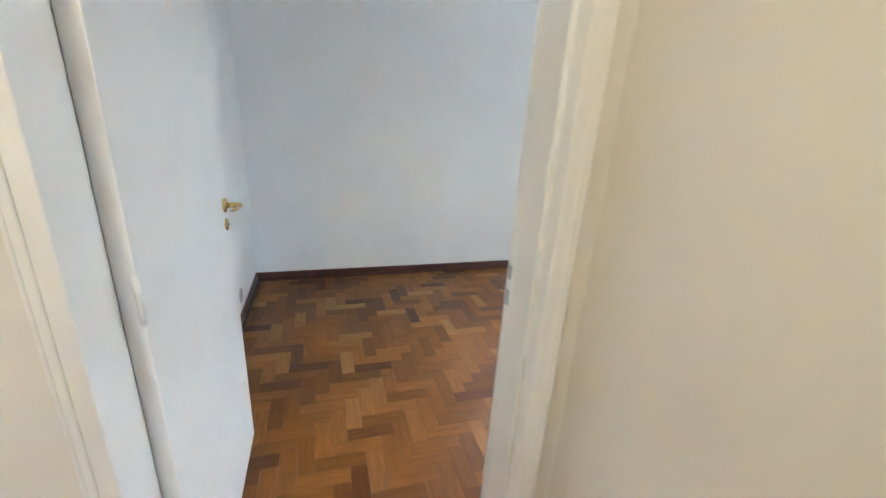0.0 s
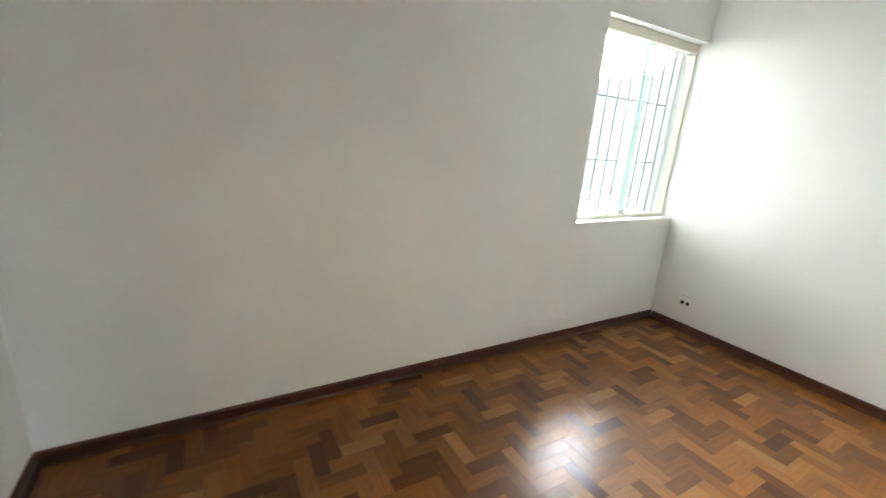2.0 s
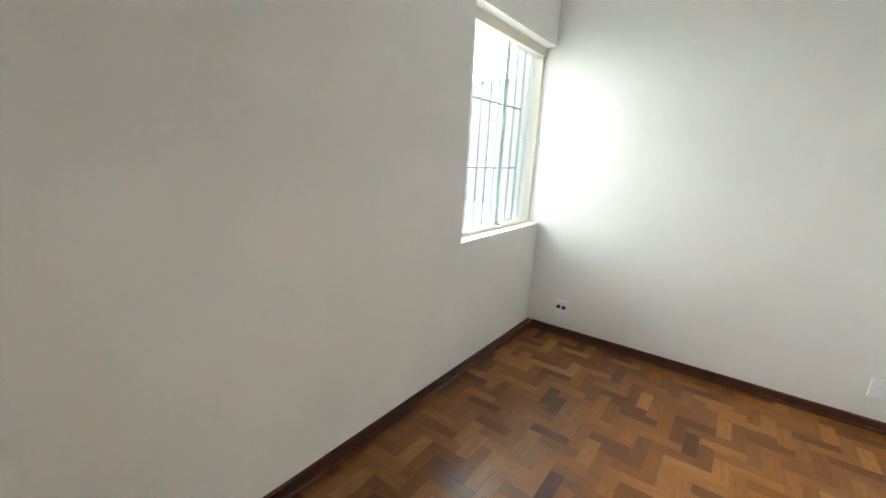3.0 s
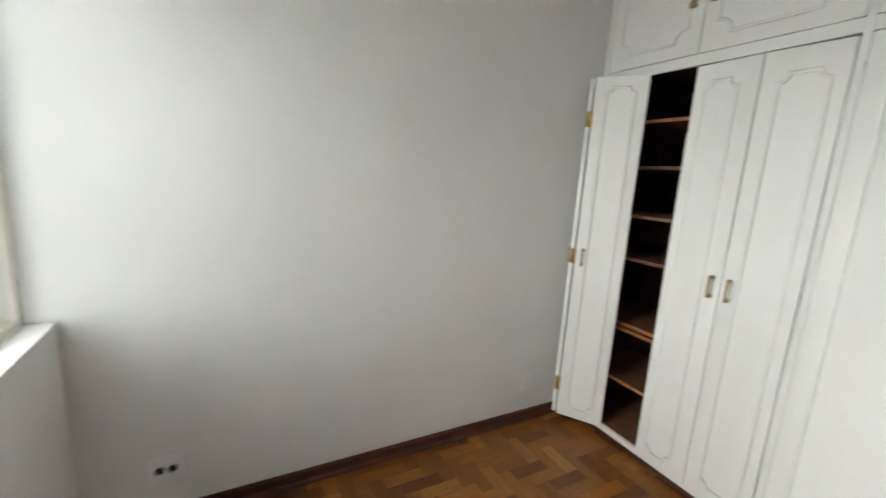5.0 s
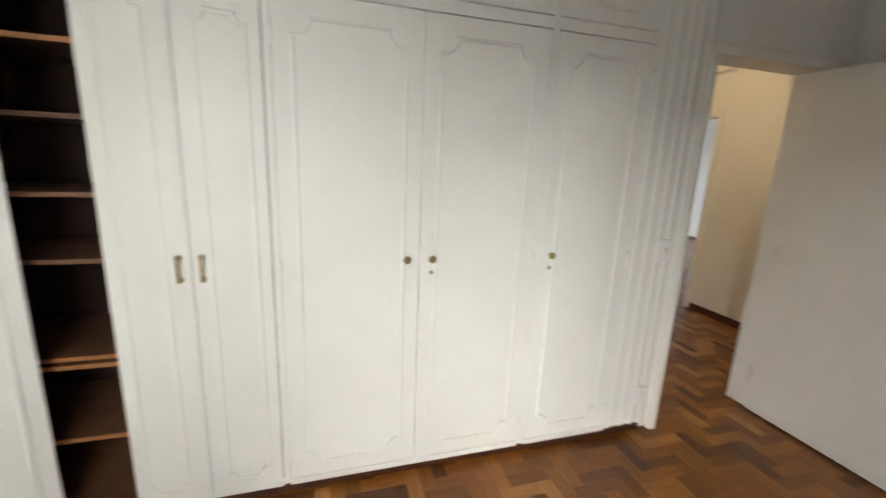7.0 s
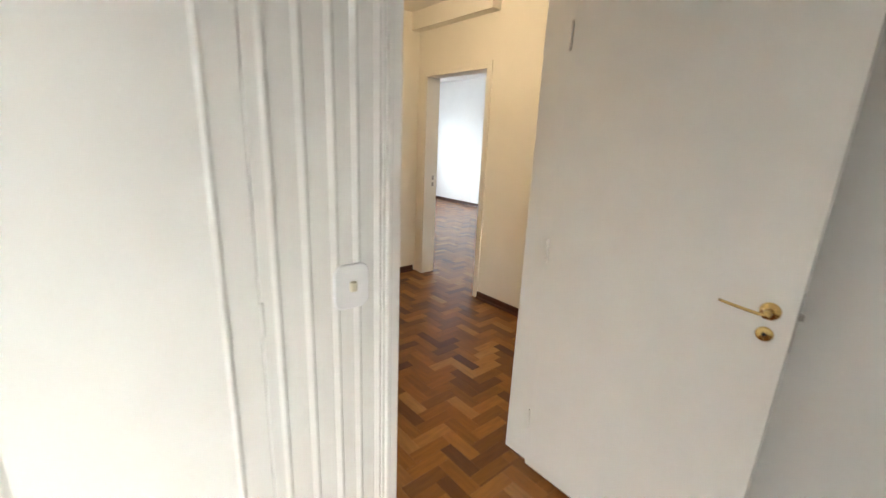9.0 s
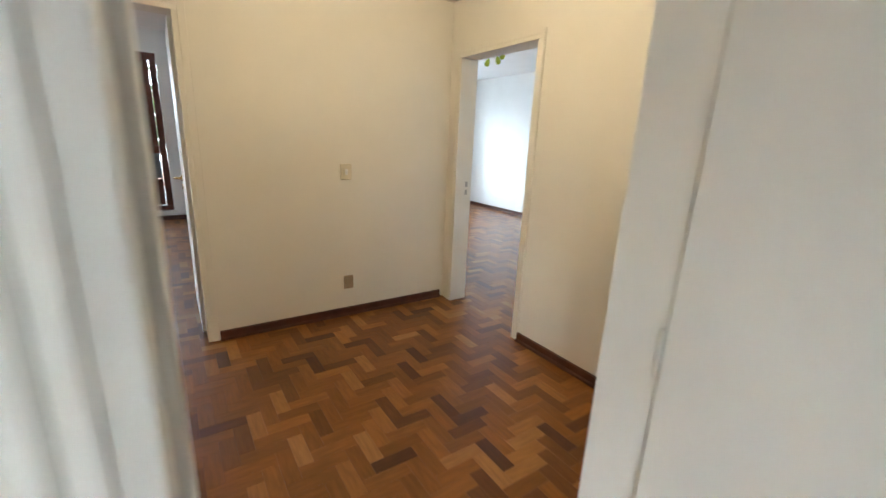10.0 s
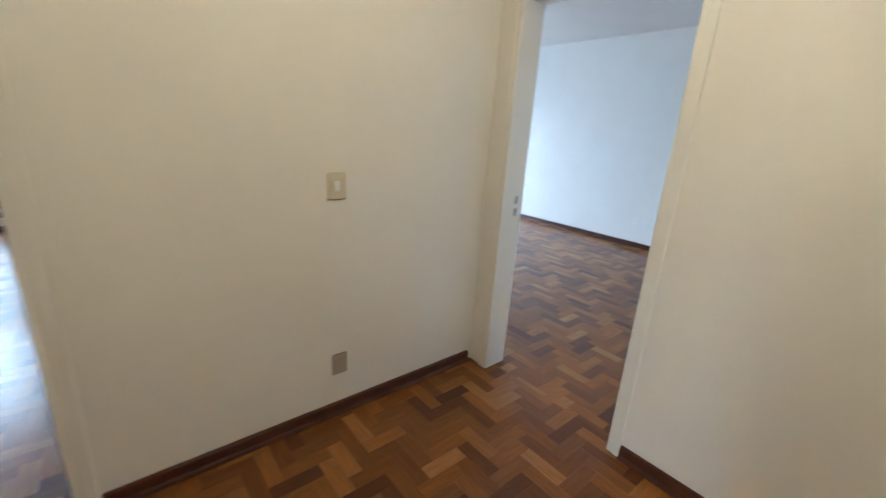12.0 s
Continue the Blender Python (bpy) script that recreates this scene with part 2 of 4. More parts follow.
# ---- walls, floors and ceilings ----
bm = box(-4.33, 0, Z0, WIN_X, 0.2, H_BED)
add_box(bm, WIN_X, 0, Z0, 0, 0.2, WIN_Z0)
add_box(bm, WIN_X, 0, WIN_Z1, 0, 0.2, H_BED)
struct("wall_north", bm, WALL, "white painted plaster wall with a window opening")
struct("wall_east", box(0, -3.27, Z0, 0.15, 0.2, H_BED), WALL, "plain white painted plaster wall")
struct("wall_west", box(-4.33, FRONT, Z0, -4.18, 0, H_BED), WALL, "plain white painted plaster wall")
bm = box(-5.43, HALL_N, Z0, DOOR_W - 0.03, FRONT, H_BED)
add_box(bm, DOOR_W - 0.03, HALL_N, DOOR_H + 0.03, DOOR_E + 0.03, FRONT, H_BED)
add_box(bm, DOOR_E + 0.03, HALL_N, Z0, -3.10, FT_WALL, H_BED)
struct("wall_door", bm, HALL, "painted wall round the bedroom door")
struct("wall_door_bedroom_skin", box(-4.18, FRONT, DOOR_H + 0.062, DOOR_E + 0.03, FRONT + 0.004, H_BED), WALL, "white paint over the bedroom door")
struct("wall_hall_return", box(-3.10, -3.27, Z0, -2.985, HALL_N, H_HALL), HALL, "ivory painted return wall beside the bedroom door")
struct("wall_hall_north", box(-2.985, -3.27, Z0, -2.35, -3.16, H_HALL), HALL, "ivory painted hall wall")
struct("wall_hall_east", box(HALL_E, HALL_S, Z0, HALL_E + 0.14, -3.27, H_HALL), HALL, "ivory painted hall wall")
HD_S, HD_N, HD_H = -5.08, -4.255, 2.075
bm = box(HALL_W - 0.145, HD_N + 0.03, Z0, HALL_W, HALL_N, H_HALL)
add_box(bm, HALL_W - 0.145, HALL_S, Z0, HALL_W, HD_S - 0.03, H_HALL)
add_box(bm, HALL_W - 0.145, HD_S - 0.03, HD_H + 0.03, HALL_W, HD_N + 0.03, H_HALL)
struct("wall_hall_west", bm, HALL, "ivory painted hall wall with a doorway")
LD_W, LD_E, LD_H = -3.338, -2.548, 2.08
bm = box(-5.43, HALL_S - 0.145, Z0, LD_W - 0.03, HALL_S, H_HALL)
add_box(bm, LD_E + 0.03, HALL_S - 0.145, Z0, HALL_E + 0.14, HALL_S, H_HALL)
add_box(bm, LD_W - 0.03, HALL_S - 0.145, LD_H + 0.03, LD_E + 0.03, HALL_S, H_HALL)
struct("wall_hall_south", bm, HALL, "ivory painted hall wall with a doorway to the living room")
# side room beyond the hall
struct("wall_side_west", box(SIDE_W - 0.15, -10.35, Z0, SIDE_W, -3.45, H_SIDE), WALL, "white painted far wall of the side room")
struct("wall_side_north", box(SIDE_W, -3.6, Z0, -5.43, -3.45, H_SIDE), WALL)
bm = box(SIDE_W, -10.35, Z0, -5.43, -10.2, 0.8)
add_box(bm, SIDE_W, -10.35, 2.2, -5.43, -10.2, H_SIDE)
add_box(bm, SIDE_W, -10.35, 0.8, -8.25, -10.2, 2.2)
add_box(bm, -6.35, -10.35, 0.8, -5.43, -10.2, 2.2)
struct("wall_side_south", bm, WALL)
struct("wall_side_east", box(-5.43, -10.36, Z0, -5.287, HALL_S - 0.147, H_SIDE), WALL)
# living room
bm = box(-5.285, LIV_S - 0.2, Z0, LW_X0, LIV_S, H_LIV)
add_box(bm, LW_X1, LIV_S - 0.2, Z0, -0.3, LIV_S, H_LIV)
add_box(bm, LW_X0, LIV_S - 0.2, LW_Z1, LW_X1, LIV_S, H_LIV)
add_box(bm, LW_X0, LIV_S - 0.2, Z0, LW_X1, LIV_S, LW_Z0)
struct("wall_living_south", bm, WALL, "white painted living room wall round a wide window")
struct("wall_living_east", box(-0.45, LIV_S, Z0, -0.3, HALL_S - 0.145, H_LIV), WALL)
struct("wall_living_north", box(HALL_E + 0.14, HALL_S - 0.145, Z0, -0.3, HALL_S, H_LIV), WALL)
struct("ceiling_bedroom", box(-4.33, -3.27, H_BED, 0.15, 0.2, H_BED + 0.1), CEIL)
bm = box(-5.43, HALL_S - 0.145, H_HALL, -2.35, HALL_N, H_HALL + 0.1)
add_box(bm, HALL_W, HALL_S, H_HALL - 0.16, HALL_W + 0.10, -4.15, H_HALL)
struct("ceiling_hall", bm, HALL)
struct("ceiling_side", box(SIDE_W - 0.15, -10.35, H_SIDE, -5.285, -3.45, H_SIDE + 0.1), CEIL)
struct("ceiling_living", box(-5.285, LIV_S - 0.2, H_LIV, -0.3, HALL_S - 0.145, H_LIV + 0.1), CEIL)


def skirting(points, side):
    """Dark skirting with a shoe strip along a run of wall; side: +1 when the room lies to the left of the run."""
    (ax, ay), (bx, by) = points
    d = Vector((bx - ax, by - ay)).normalized()
    nrm = Vector((-d.y, d.x)) * side
    prof = [(0.0, Z0), (0.030, Z0), (0.030, 0.008), (0.026, 0.016), (0.017, 0.020), (0.016, 0.058), (0.012, 0.065), (0.0, 0.066)]
    bm = bmesh.new()
    ends = []
    for x, y in points:
        ends.append([bm.verts.new((x + nrm.x * o, y + nrm.y * o, z)) for o, z in prof])
    a, b = ends
    for k in range(len(prof) - 1):
        bm.faces.new((a[k], a[k + 1], b[k + 1], b[k]))
    bm.faces.new(a)
    bm.faces.new(b)
    return struct("baseboard", bm, SKIRT, "dark stained wooden baseboard with a shoe strip")


skirting([(-4.18, 0), (0, 0)], -1)
skirting([(0, -0.030), (0, FRONT)], -1)
skirting([(-4.18, FRONT), (-4.18, -0.030)], -1)
skirting([(LD_W - 0.075, HALL_S), (HALL_W + 0.035, HALL_S)], -1)
skirting([(HALL_W, HD_N + 0.062), (HALL_W, HALL_N)], -1)
skirting([(HALL_E, -3.27), (HALL_E, HALL_S + 0.03)], -1)
skirting([(-3.10, HALL_N - 0.02), (-3.10, -3.27)], -1)
skirting([(HALL_W, HALL_N), (DOOR_W - 0.08, HALL_N)], -1)
skirting([(SIDE_W, -10.2), (SIDE_W, -3.6)], -1)
skirting([(-0.45, LIV_S), (-5.285, LIV_S)], -1)


# ---- door frames and leaves ----
def door_frame(name, axis, at0, at1, lo, hi, top, mat_, label, lip=0.012, band=0.06, jamb=0.03, gap=0.0, lip0=None, beaded=False):
    """Lining and narrow casing of an opening from lo to hi in a wall from at0 to at1. axis: the way the wall runs."""
    root = group_at(name, *((lo, at0, 0) if axis == "x" else (at0, lo, 0)))

    def bx(u0, v0, z0, u1, v1, z1, bv=0.003):
        return box(u0, v0, z0, u1, v1, z1, bv) if axis == "x" else box(v0, u0, z0, v1, u1, z1, bv)
    lip0 = lip if lip0 is None else lip0
    part("jamb", bx(lo - jamb, at0 - lip0, 0.001, lo, at1 + lip - gap, top), mat_, root)
    part("jamb", bx(hi, at0 - lip0, 0.001, hi + jamb, at1 + lip, top), mat_, root)
    part("head", bx(lo - jamb, at0 - lip0, top, hi + jamb, at1 + lip, top + jamb), mat_, root)
    for v0, v1 in ((at0 - lip0 - 0.004, at0 - 0.001), (at1 + 0.001, at1 + lip + 0.004)):
        if band:
            part("casing", bx(lo - band, v0, 0.001, lo - jamb + 0.002, v1, top + band), mat_, root)
            part("casing", bx(hi + jamb - 0.002, v0, 0.001, hi + band, v1, top + band), mat_, root)
            part("casing", bx(lo - jamb, v0, top + jamb - 0.002, hi + jamb, v1, top + band), mat_, root)
    if beaded:
        for u in (lo - band - 0.003, hi + band + 0.003):
            part("bead", rod((u, at0 - lip0, 0.002), (u, at0 - lip0, top + band), 0.005, n=10), mat_, root, smooth=True)
    return tagged(root, label, "door frame", kind="structure")


fr = door_frame("door_1", "x", HALL_N, FRONT, DOOR_W, DOOR_E, DOOR_H, ENAMEL, "white enamelled wooden frame of the bedroom door", gap=0.054, lip0=0.027, band=0.042, beaded=True)
for z, h in ((1.050, 0.036), (0.985, 0.040)):
    part("strike_plate", box(DOOR_E - 0.0015, FRONT - 0.014, z - h / 2, DOOR_E + 0.002, FRONT + 0.003, z + h / 2), STEEL, fr, "dull steel strike plate")
part("door_stop", box(DOOR_E - 0.012, HALL_N + 0.012, 0.002, DOOR_E + 0.001, FRONT - 0.055, DOOR_H, 0.002), ENAMEL, fr)
fs = door_frame("door_2", "y", HALL_W - 0.145, HALL_W, HD_S, HD_N, HD_H, HALL, "ivory painted frame of the doorway to the side room")
for z in (1.07, 1.0):
    part("strike_plate", box(HALL_W - 0.115, HD_S - 0.002, z - 0.022, HALL_W - 0.09, HD_S + 0.0015, z + 0.022), STEEL, fs, "dark steel strike plate")
door_frame("door_3", "x", HALL_S - 0.145, HALL_S, LD_W, LD_E, LD_H, HALL, "ivory painted frame of the living room doorway", band=0.07)


def lever(parent, at, out, toward, material=BRASS):
    """A lever handle: rose, neck and a slightly curved lever, with a key rose below."""
    o, t = Vector(out), Vector(toward)
    at = Vector(at)
    h = part("handle", lathe([(0, 0), (0.025, 0), (0.0255, 0.004), (0.022, 0.008), (0.011, 0.010), (0.010, 0.012), (0, 0.012)], at, o), material, parent, "brass lever handle", True)
    part("neck", rod(at + o * 0.008, at + o * 0.056, 0.0115, 0.0085), material, h, smooth=True)
    pts = [at + o * 0.046 - t * 0.006, at + o * 0.052 + t * 0.012, at + o * 0.053 + t * 0.05 + Vector((0, 0, 0.003)), at + o * 0.051 + t * 0.085 + Vector((0, 0, 0.006)), at + o * 0.047 + t * 0.112 + Vector((0, 0, 0.008))]
    bm = bmesh.new()
    rings = []
    for p, w in zip(pts, (0.008, 0.011, 0.0105, 0.0095, 0.008)):
        rings.append([bm.verts.new(p + o * w * math.cos(a) + Vector((0, 0, 0.0036 * math.sin(a)))) for a in [2 * math.pi * k / 12 for k in range(12)]])
    for ra, rb in zip(rings, rings[1:]):
        for k in range(12):
            bm.faces.new((ra[k], ra[(k + 1) % 12], rb[(k + 1) % 12], rb[k]))
    bm.faces.new(rings[0])
    bm.faces.new(rings[-1])
    part("lever", bm, material, h, smooth=True)
    low = at - Vector((0, 0, 0.068))
    k = part("key_rose", lathe([(0, 0), (0.021, 0), (0.0215, 0.004), (0.018, 0.007), (0, 0.0072)], low, o), material, parent, "round brass key rose", True)
    part("keyhole", lathe([(0, 0.0072), (0.0055, 0.0073), (0.005, 0.0085), (0, 0.0085)], low, o, 12), HOLE, k)
    return h


LEAF_X = -3.966
leaf = group_at("bedroom_door", LEAF_X - 0.018, -2.553, 0)
lf = part("leaf", box(LEAF_X - 0.036, -2.553, 0.012, LEAF_X, -1.765, 2.082, 0.002), ENAMEL, leaf)
lever(leaf, (LEAF_X, -1.822, 1.055), (1, 0, 0), (0, -1, 0))
lever(leaf, (LEAF_X - 0.036, -1.822, 1.055), (-1, 0, 0), (0, -1, 0))
part("lock_plate", box(LEAF_X - 0.028, -1.7655, 0.95, LEAF_X - 0.008, -1.7635, 1.12), STEEL, leaf)
part("latch_bolt", box(LEAF_X - 0.024, -1.764, 1.045, LEAF_X - 0.012, -1.753, 1.065, 0.002), STEEL, leaf, "steel latch bolt")
for z in (0.25, 1.05, 1.85):
    h = part("hinge", rod((LEAF_X + 0.001, -2.559, z - 0.045), (LEAF_X + 0.001, -2.559, z + 0.045), 0.0065), ENAMEL, leaf, "hinge painted over in white", True)
    part("hinge_pin", rod((LEAF_X + 0.001, -2.559, z - 0.050), (LEAF_X + 0.001, -2.559, z + 0.050), 0.005), ENAMEL, h, smooth=True)
tagged(leaf, "plain white enamelled flush door standing open by the wall", "door")

lv = group_at("living_room_door", -3.35, -5.40, 0)
part("leaf", box(-3.352, -6.12, 0.012, -3.316, -5.395, 2.082, 0.002), ENAMEL, lv)
lever(lv, (-3.316, -6.06, 1.055), (1, 0, 0), (0, 1, 0))
tagged(lv, "plain white door opened into the living room", "door")


# ---- wardrobe ----
ward = group_at("built_in_wardrobe", -1.5, FRONT - 0.3, 0)
BACK = FRONT - 0.60
W_E, W_W = -0.004, -2.984
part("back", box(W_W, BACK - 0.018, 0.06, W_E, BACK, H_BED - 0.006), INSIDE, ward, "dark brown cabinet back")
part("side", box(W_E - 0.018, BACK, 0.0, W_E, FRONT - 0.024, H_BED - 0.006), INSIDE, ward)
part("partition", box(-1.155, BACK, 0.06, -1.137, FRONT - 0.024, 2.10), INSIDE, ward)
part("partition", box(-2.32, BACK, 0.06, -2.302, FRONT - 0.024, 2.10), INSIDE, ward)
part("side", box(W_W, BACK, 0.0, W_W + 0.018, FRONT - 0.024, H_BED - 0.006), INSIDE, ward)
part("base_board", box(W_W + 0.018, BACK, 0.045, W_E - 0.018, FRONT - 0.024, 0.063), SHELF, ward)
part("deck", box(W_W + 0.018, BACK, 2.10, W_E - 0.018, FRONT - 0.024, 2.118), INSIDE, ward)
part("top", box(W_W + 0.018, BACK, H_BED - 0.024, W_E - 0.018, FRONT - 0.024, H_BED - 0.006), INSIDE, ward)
for z in (1.862, 1.612, 1.336, 1.085, 0.69, 0.655, 0.33):
    s = part("shelf", box(-1.137, BACK + 0.002, z, W_E - 0.02, FRONT - 0.112, z + 0.017), SHELF, ward, "brown shelf board with an orange wood edge")
    part("lipping", box(-1.137, FRONT - 0.111, z - 0.001, W_E - 0.02, FRONT - 0.104, z + 0.018, 0.002), EDGE if z in (1.862, 0.69, 0.655, 0.33) else SHELF, s)
# face frame: stiles, rails, sill and dark toe board
FT = FRONT - 0.024
for x0, x1 in ((W_E - 0.030, W_E), (-1.158, -1.130), (-2.328, -2.292), (-2.872, -2.842)):
    part("stile", box(x0, FT, 0.05, x1, FRONT, H_BED - 0.006, 0.002), ENAMEL, ward)
for xa, xb in ((-1.130, W_E - 0.030), (-2.292, -1.158), (-2.842, -2.328)):
    part("rail", box(xa, FT, 2.092, xb, FRONT - 0.001, 2.142, 0.002), ENAMEL, ward)
    part("sill_rail", box(xa, FT, 0.042, xb, FRONT + 0.004, 0.072, 0.003), ENAMEL, ward)
part("toe_board", box(-3.10, FT - 0.02, Z0, W_E, FRONT - 0.012, 0.049), SKIRT, ward, "dark stained toe board")


def door_with_bead(name, x_hinge, x_free, z0, z1, inset, r, m=None, label="", free=None, top=0.0):
    """A white panel door with a raised bead with notched corners; x_hinge east, x_free west. m: a turn about the hinge."""
    g = 0.0018
    xa, xb = x_free + g, x_hinge - g
    bm = box(xa, FRONT - 0.021, z0 + g, xb, FRONT + 0.001, z1 - g, 0.0035)
    bd = bead(notched(xa + (free or inset), z0 + inset, xb - inset, z1 - inset - top, r), 0.016, 0.0085)
    bmesh.ops.translate(bd, verts=bd.verts, vec=(0, FRONT + 0.0008, 0))
    if m:
        bmesh.ops.transform(bm, matrix=m, verts=bm.verts)
        bmesh.ops.transform(bd, matrix=m, verts=bd.verts)
    d = part(name, bm, ENAMEL, ward, label)
    part("moulding", bd, ENAMEL, d, smooth=False)
    return d


def round_knob(door, x, z, label="round brass knob"):
    part("knob", lathe([(0, 0), (0.010, 0), (0.010, 0.003), (0.0065, 0.006), (0.0065, 0.012), (0.0155, 0.017), (0.0175, 0.021), (0.016, 0.025), (0.009, 0.0275), (0, 0.028)],
                       (x, FRONT + 0.001, z), (0, 1, 0)), BRONZE, door, label, True)


def lock(door, x, z):
    l = part("lock", lathe([(0, 0), (0.010, 0), (0.010, 0.003), (0.0085, 0.004), (0, 0.004)], (x, FRONT + 0.001, z), (0, 1, 0), 16), STEEL, door, "small steel cylinder lock", True)
    part("key_slot", box(x - 0.0012, FRONT + 0.0045, z - 0.005, x + 0.0012, FRONT + 0.0056, z + 0.005), HOLE, l)


def bar_pull(door, x, z, m=None):
    def go(bm):
        if m:
            bmesh.ops.transform(bm, matrix=m, verts=bm.verts)
        return bm
    p = part("pull", go(box(x - 0.006, FRONT + 0.022, z - 0.052, x + 0.006, FRONT + 0.029, z + 0.052, 0.003)), BRONZE, door, "dull brass bar pull")
    for zz in (z - 0.044, z + 0.044):
        part("post", go(box(x - 0.008, FRONT + 0.0015, zz - 0.008, x + 0.008, FRONT + 0.024, zz + 0.008, 0.002)), BRONZE, p)


def turn(x, y, deg):
    return Matrix.Translation((x, y, 0)) @ Matrix.Rotation(radians(deg), 4, "Z") @ Matrix.Translation((-x, -y, 0))


B0, B1 = 0.073, 2.090
# folding pair by the window wall: folded open, the fold standing out into the room
FX, FY = -0.098, -2.372
ax, ay = -0.014, FRONT - 0.01
GX, GY = FX + 0.036, FY + 0.004
la = math.hypot(GX - ax, GY - ay)
ang_a = math.degrees(math.atan2(GY - ay, GX - ax)) - 180
ma = Matrix.Translation((ax, ay, 0)) @ Matrix.Rotation(radians(ang_a), 4, "Z") @ Matrix.Translation((-ax, -FRONT, 0))
da = door_with_bead("folding_door", ax, ax - la, B0 - 0.02, B1 + 0.005, 0.042, 0.02, ma, "narrow white folding door leaf, folded open")
bar_pull(da, ax - la + 0.028, 1.085, ma)
ex, ey = -0.325, FRONT + 0.002
lb = math.hypot(ex - FX, ey - FY)
ang_b = math.degrees(math.atan2(ey - FY, ex - FX)) - 180
mb = Matrix.Translation((FX, FY, 0)) @ Matrix.Rotation(radians(ang_b), 4, "Z") @ Matrix.Translation((-FX, -FRONT, 0))
db = door_with_bead("folding_door", FX, FX - lb, B0 - 0.02, B1 + 0.005, 0.062, 0.032, mb, "white folding door leaf with beaded panel, folded open")
bar_pull(db, FX - 0.045, 1.085, mb)
for z in (0.262, 1.085, 1.87):
    h = part("hinge", box(FX - 0.008, FY + 0.004, z - 0.042, FX + 0.030, FY + 0.0085, z + 0.042, 0.001), BRASS, db, "brass butt hinge")
    part("hinge_pin", rod((FX + 0.011, FY + 0.008, z - 0.045), (FX + 0.011, FY + 0.008, z + 0.045), 0.006), BRASS, h, smooth=True)
# folding pair next to it: closed but bowed slightly outwards
for name, xh, xf, dg, px in (("folding_door", -0.562, -0.845, -2.6, -0.807), ("folding_door", -0.845, -1.128, 2.6, -0.882)):
    m = turn(xh, FRONT, dg) if dg < 0 else turn(xf, FRONT, dg)
    d = door_with_bead(name, xh, xf, B0 - 0.012, B1 - 0.004, 0.050 if dg < 0 else 0.066, 0.034, m, "white folding door leaf with beaded panel, not quite shut", 0.084 if dg < 0 else 0.052, 0.03)
    bar_pull(d, px, 1.085, m)
d1 = door_with_bead("door", -1.158, -1.730, B0, B1, 0.072, 0.062, top=0.012)
round_knob(d1, -1.672, 1.092)
d2 = door_with_bead("door", -1.730, -2.292, B0, B1, 0.072, 0.062, top=0.012)
round_knob(d2, -1.785, 1.092)
lock(d2, -1.787, 1.028)
d3 = door_with_bead("door", -2.328, -2.842, B0, B1, 0.072, 0.062, top=0.012)
round_knob(d3, -2.384, 1.092)
lock(d3, -2.384, 1.028)
for i, (xa, xb, kx) in enumerate(((-0.036, -0.553, -0.503), (-0.553, -1.130, -0.600), (-1.158, -1.725, -1.690), (-1.725, -2.292, -1.762), (-2.328, -2.842, -2.37))):
    d = door_with_bead("upper_door", xa, xb, 2.143, H_BED - 0.03, 0.070, 0.06, None, "white overhead cupboard door with beaded panel")
    round_knob(d, kx, 2.366)
for x, d in ((-1.158, d1), (-2.292, d2), (-2.842, d3)):
    for z in (0.17, 1.06, 1.95):
        part("hinge", rod((x, FRONT + 0.002, z - 0.042), (x, FRONT + 0.002, z + 0.042), 0.0048, n=10), ENAMEL, d, "hinge painted over in white", True)
# end panel with upright beads, between the last door and the room door
ep = part("end_panel", box(-3.152, FT, 0.055, -2.873, FRONT - 0.003, H_BED - 0.006, 0.002), ENAMEL, ward, "white end panel with upright beads")
for x in (-2.878, -2.953, -3.024, -3.084, -3.146):
    bm = bmesh.new()
    prof = [(-0.011, 0), (-0.010, 0.004), (-0.005, 0.0095), (0.001, 0.010), (0.006, 0.006), (0.010, 0.003), (0.011, 0)]
    rows = [[bm.verts.new((x + u, FRONT - 0.0035 + v, z)) for u, v in prof] for z in (0.056, 0.62, 1.0, 1.6, H_BED - 0.008)]
    for r0, r1 in zip(rows, rows[1:]):
        for a in range(len(prof) - 1):
            bm.faces.new((r0[a], r0[a + 1], r1[a + 1], r1[a]))
    part("upright_bead", bm, ENAMEL, ep)
part("jamb_board", box(-3.211, FT, 0.0, -3.157, FRONT + 0.003, H_BED - 0.006, 0.003), ENAMEL, ward)
tagged(ward, "built-in white panelled wardrobe with brass knobs, one folding door open", "wardrobe")

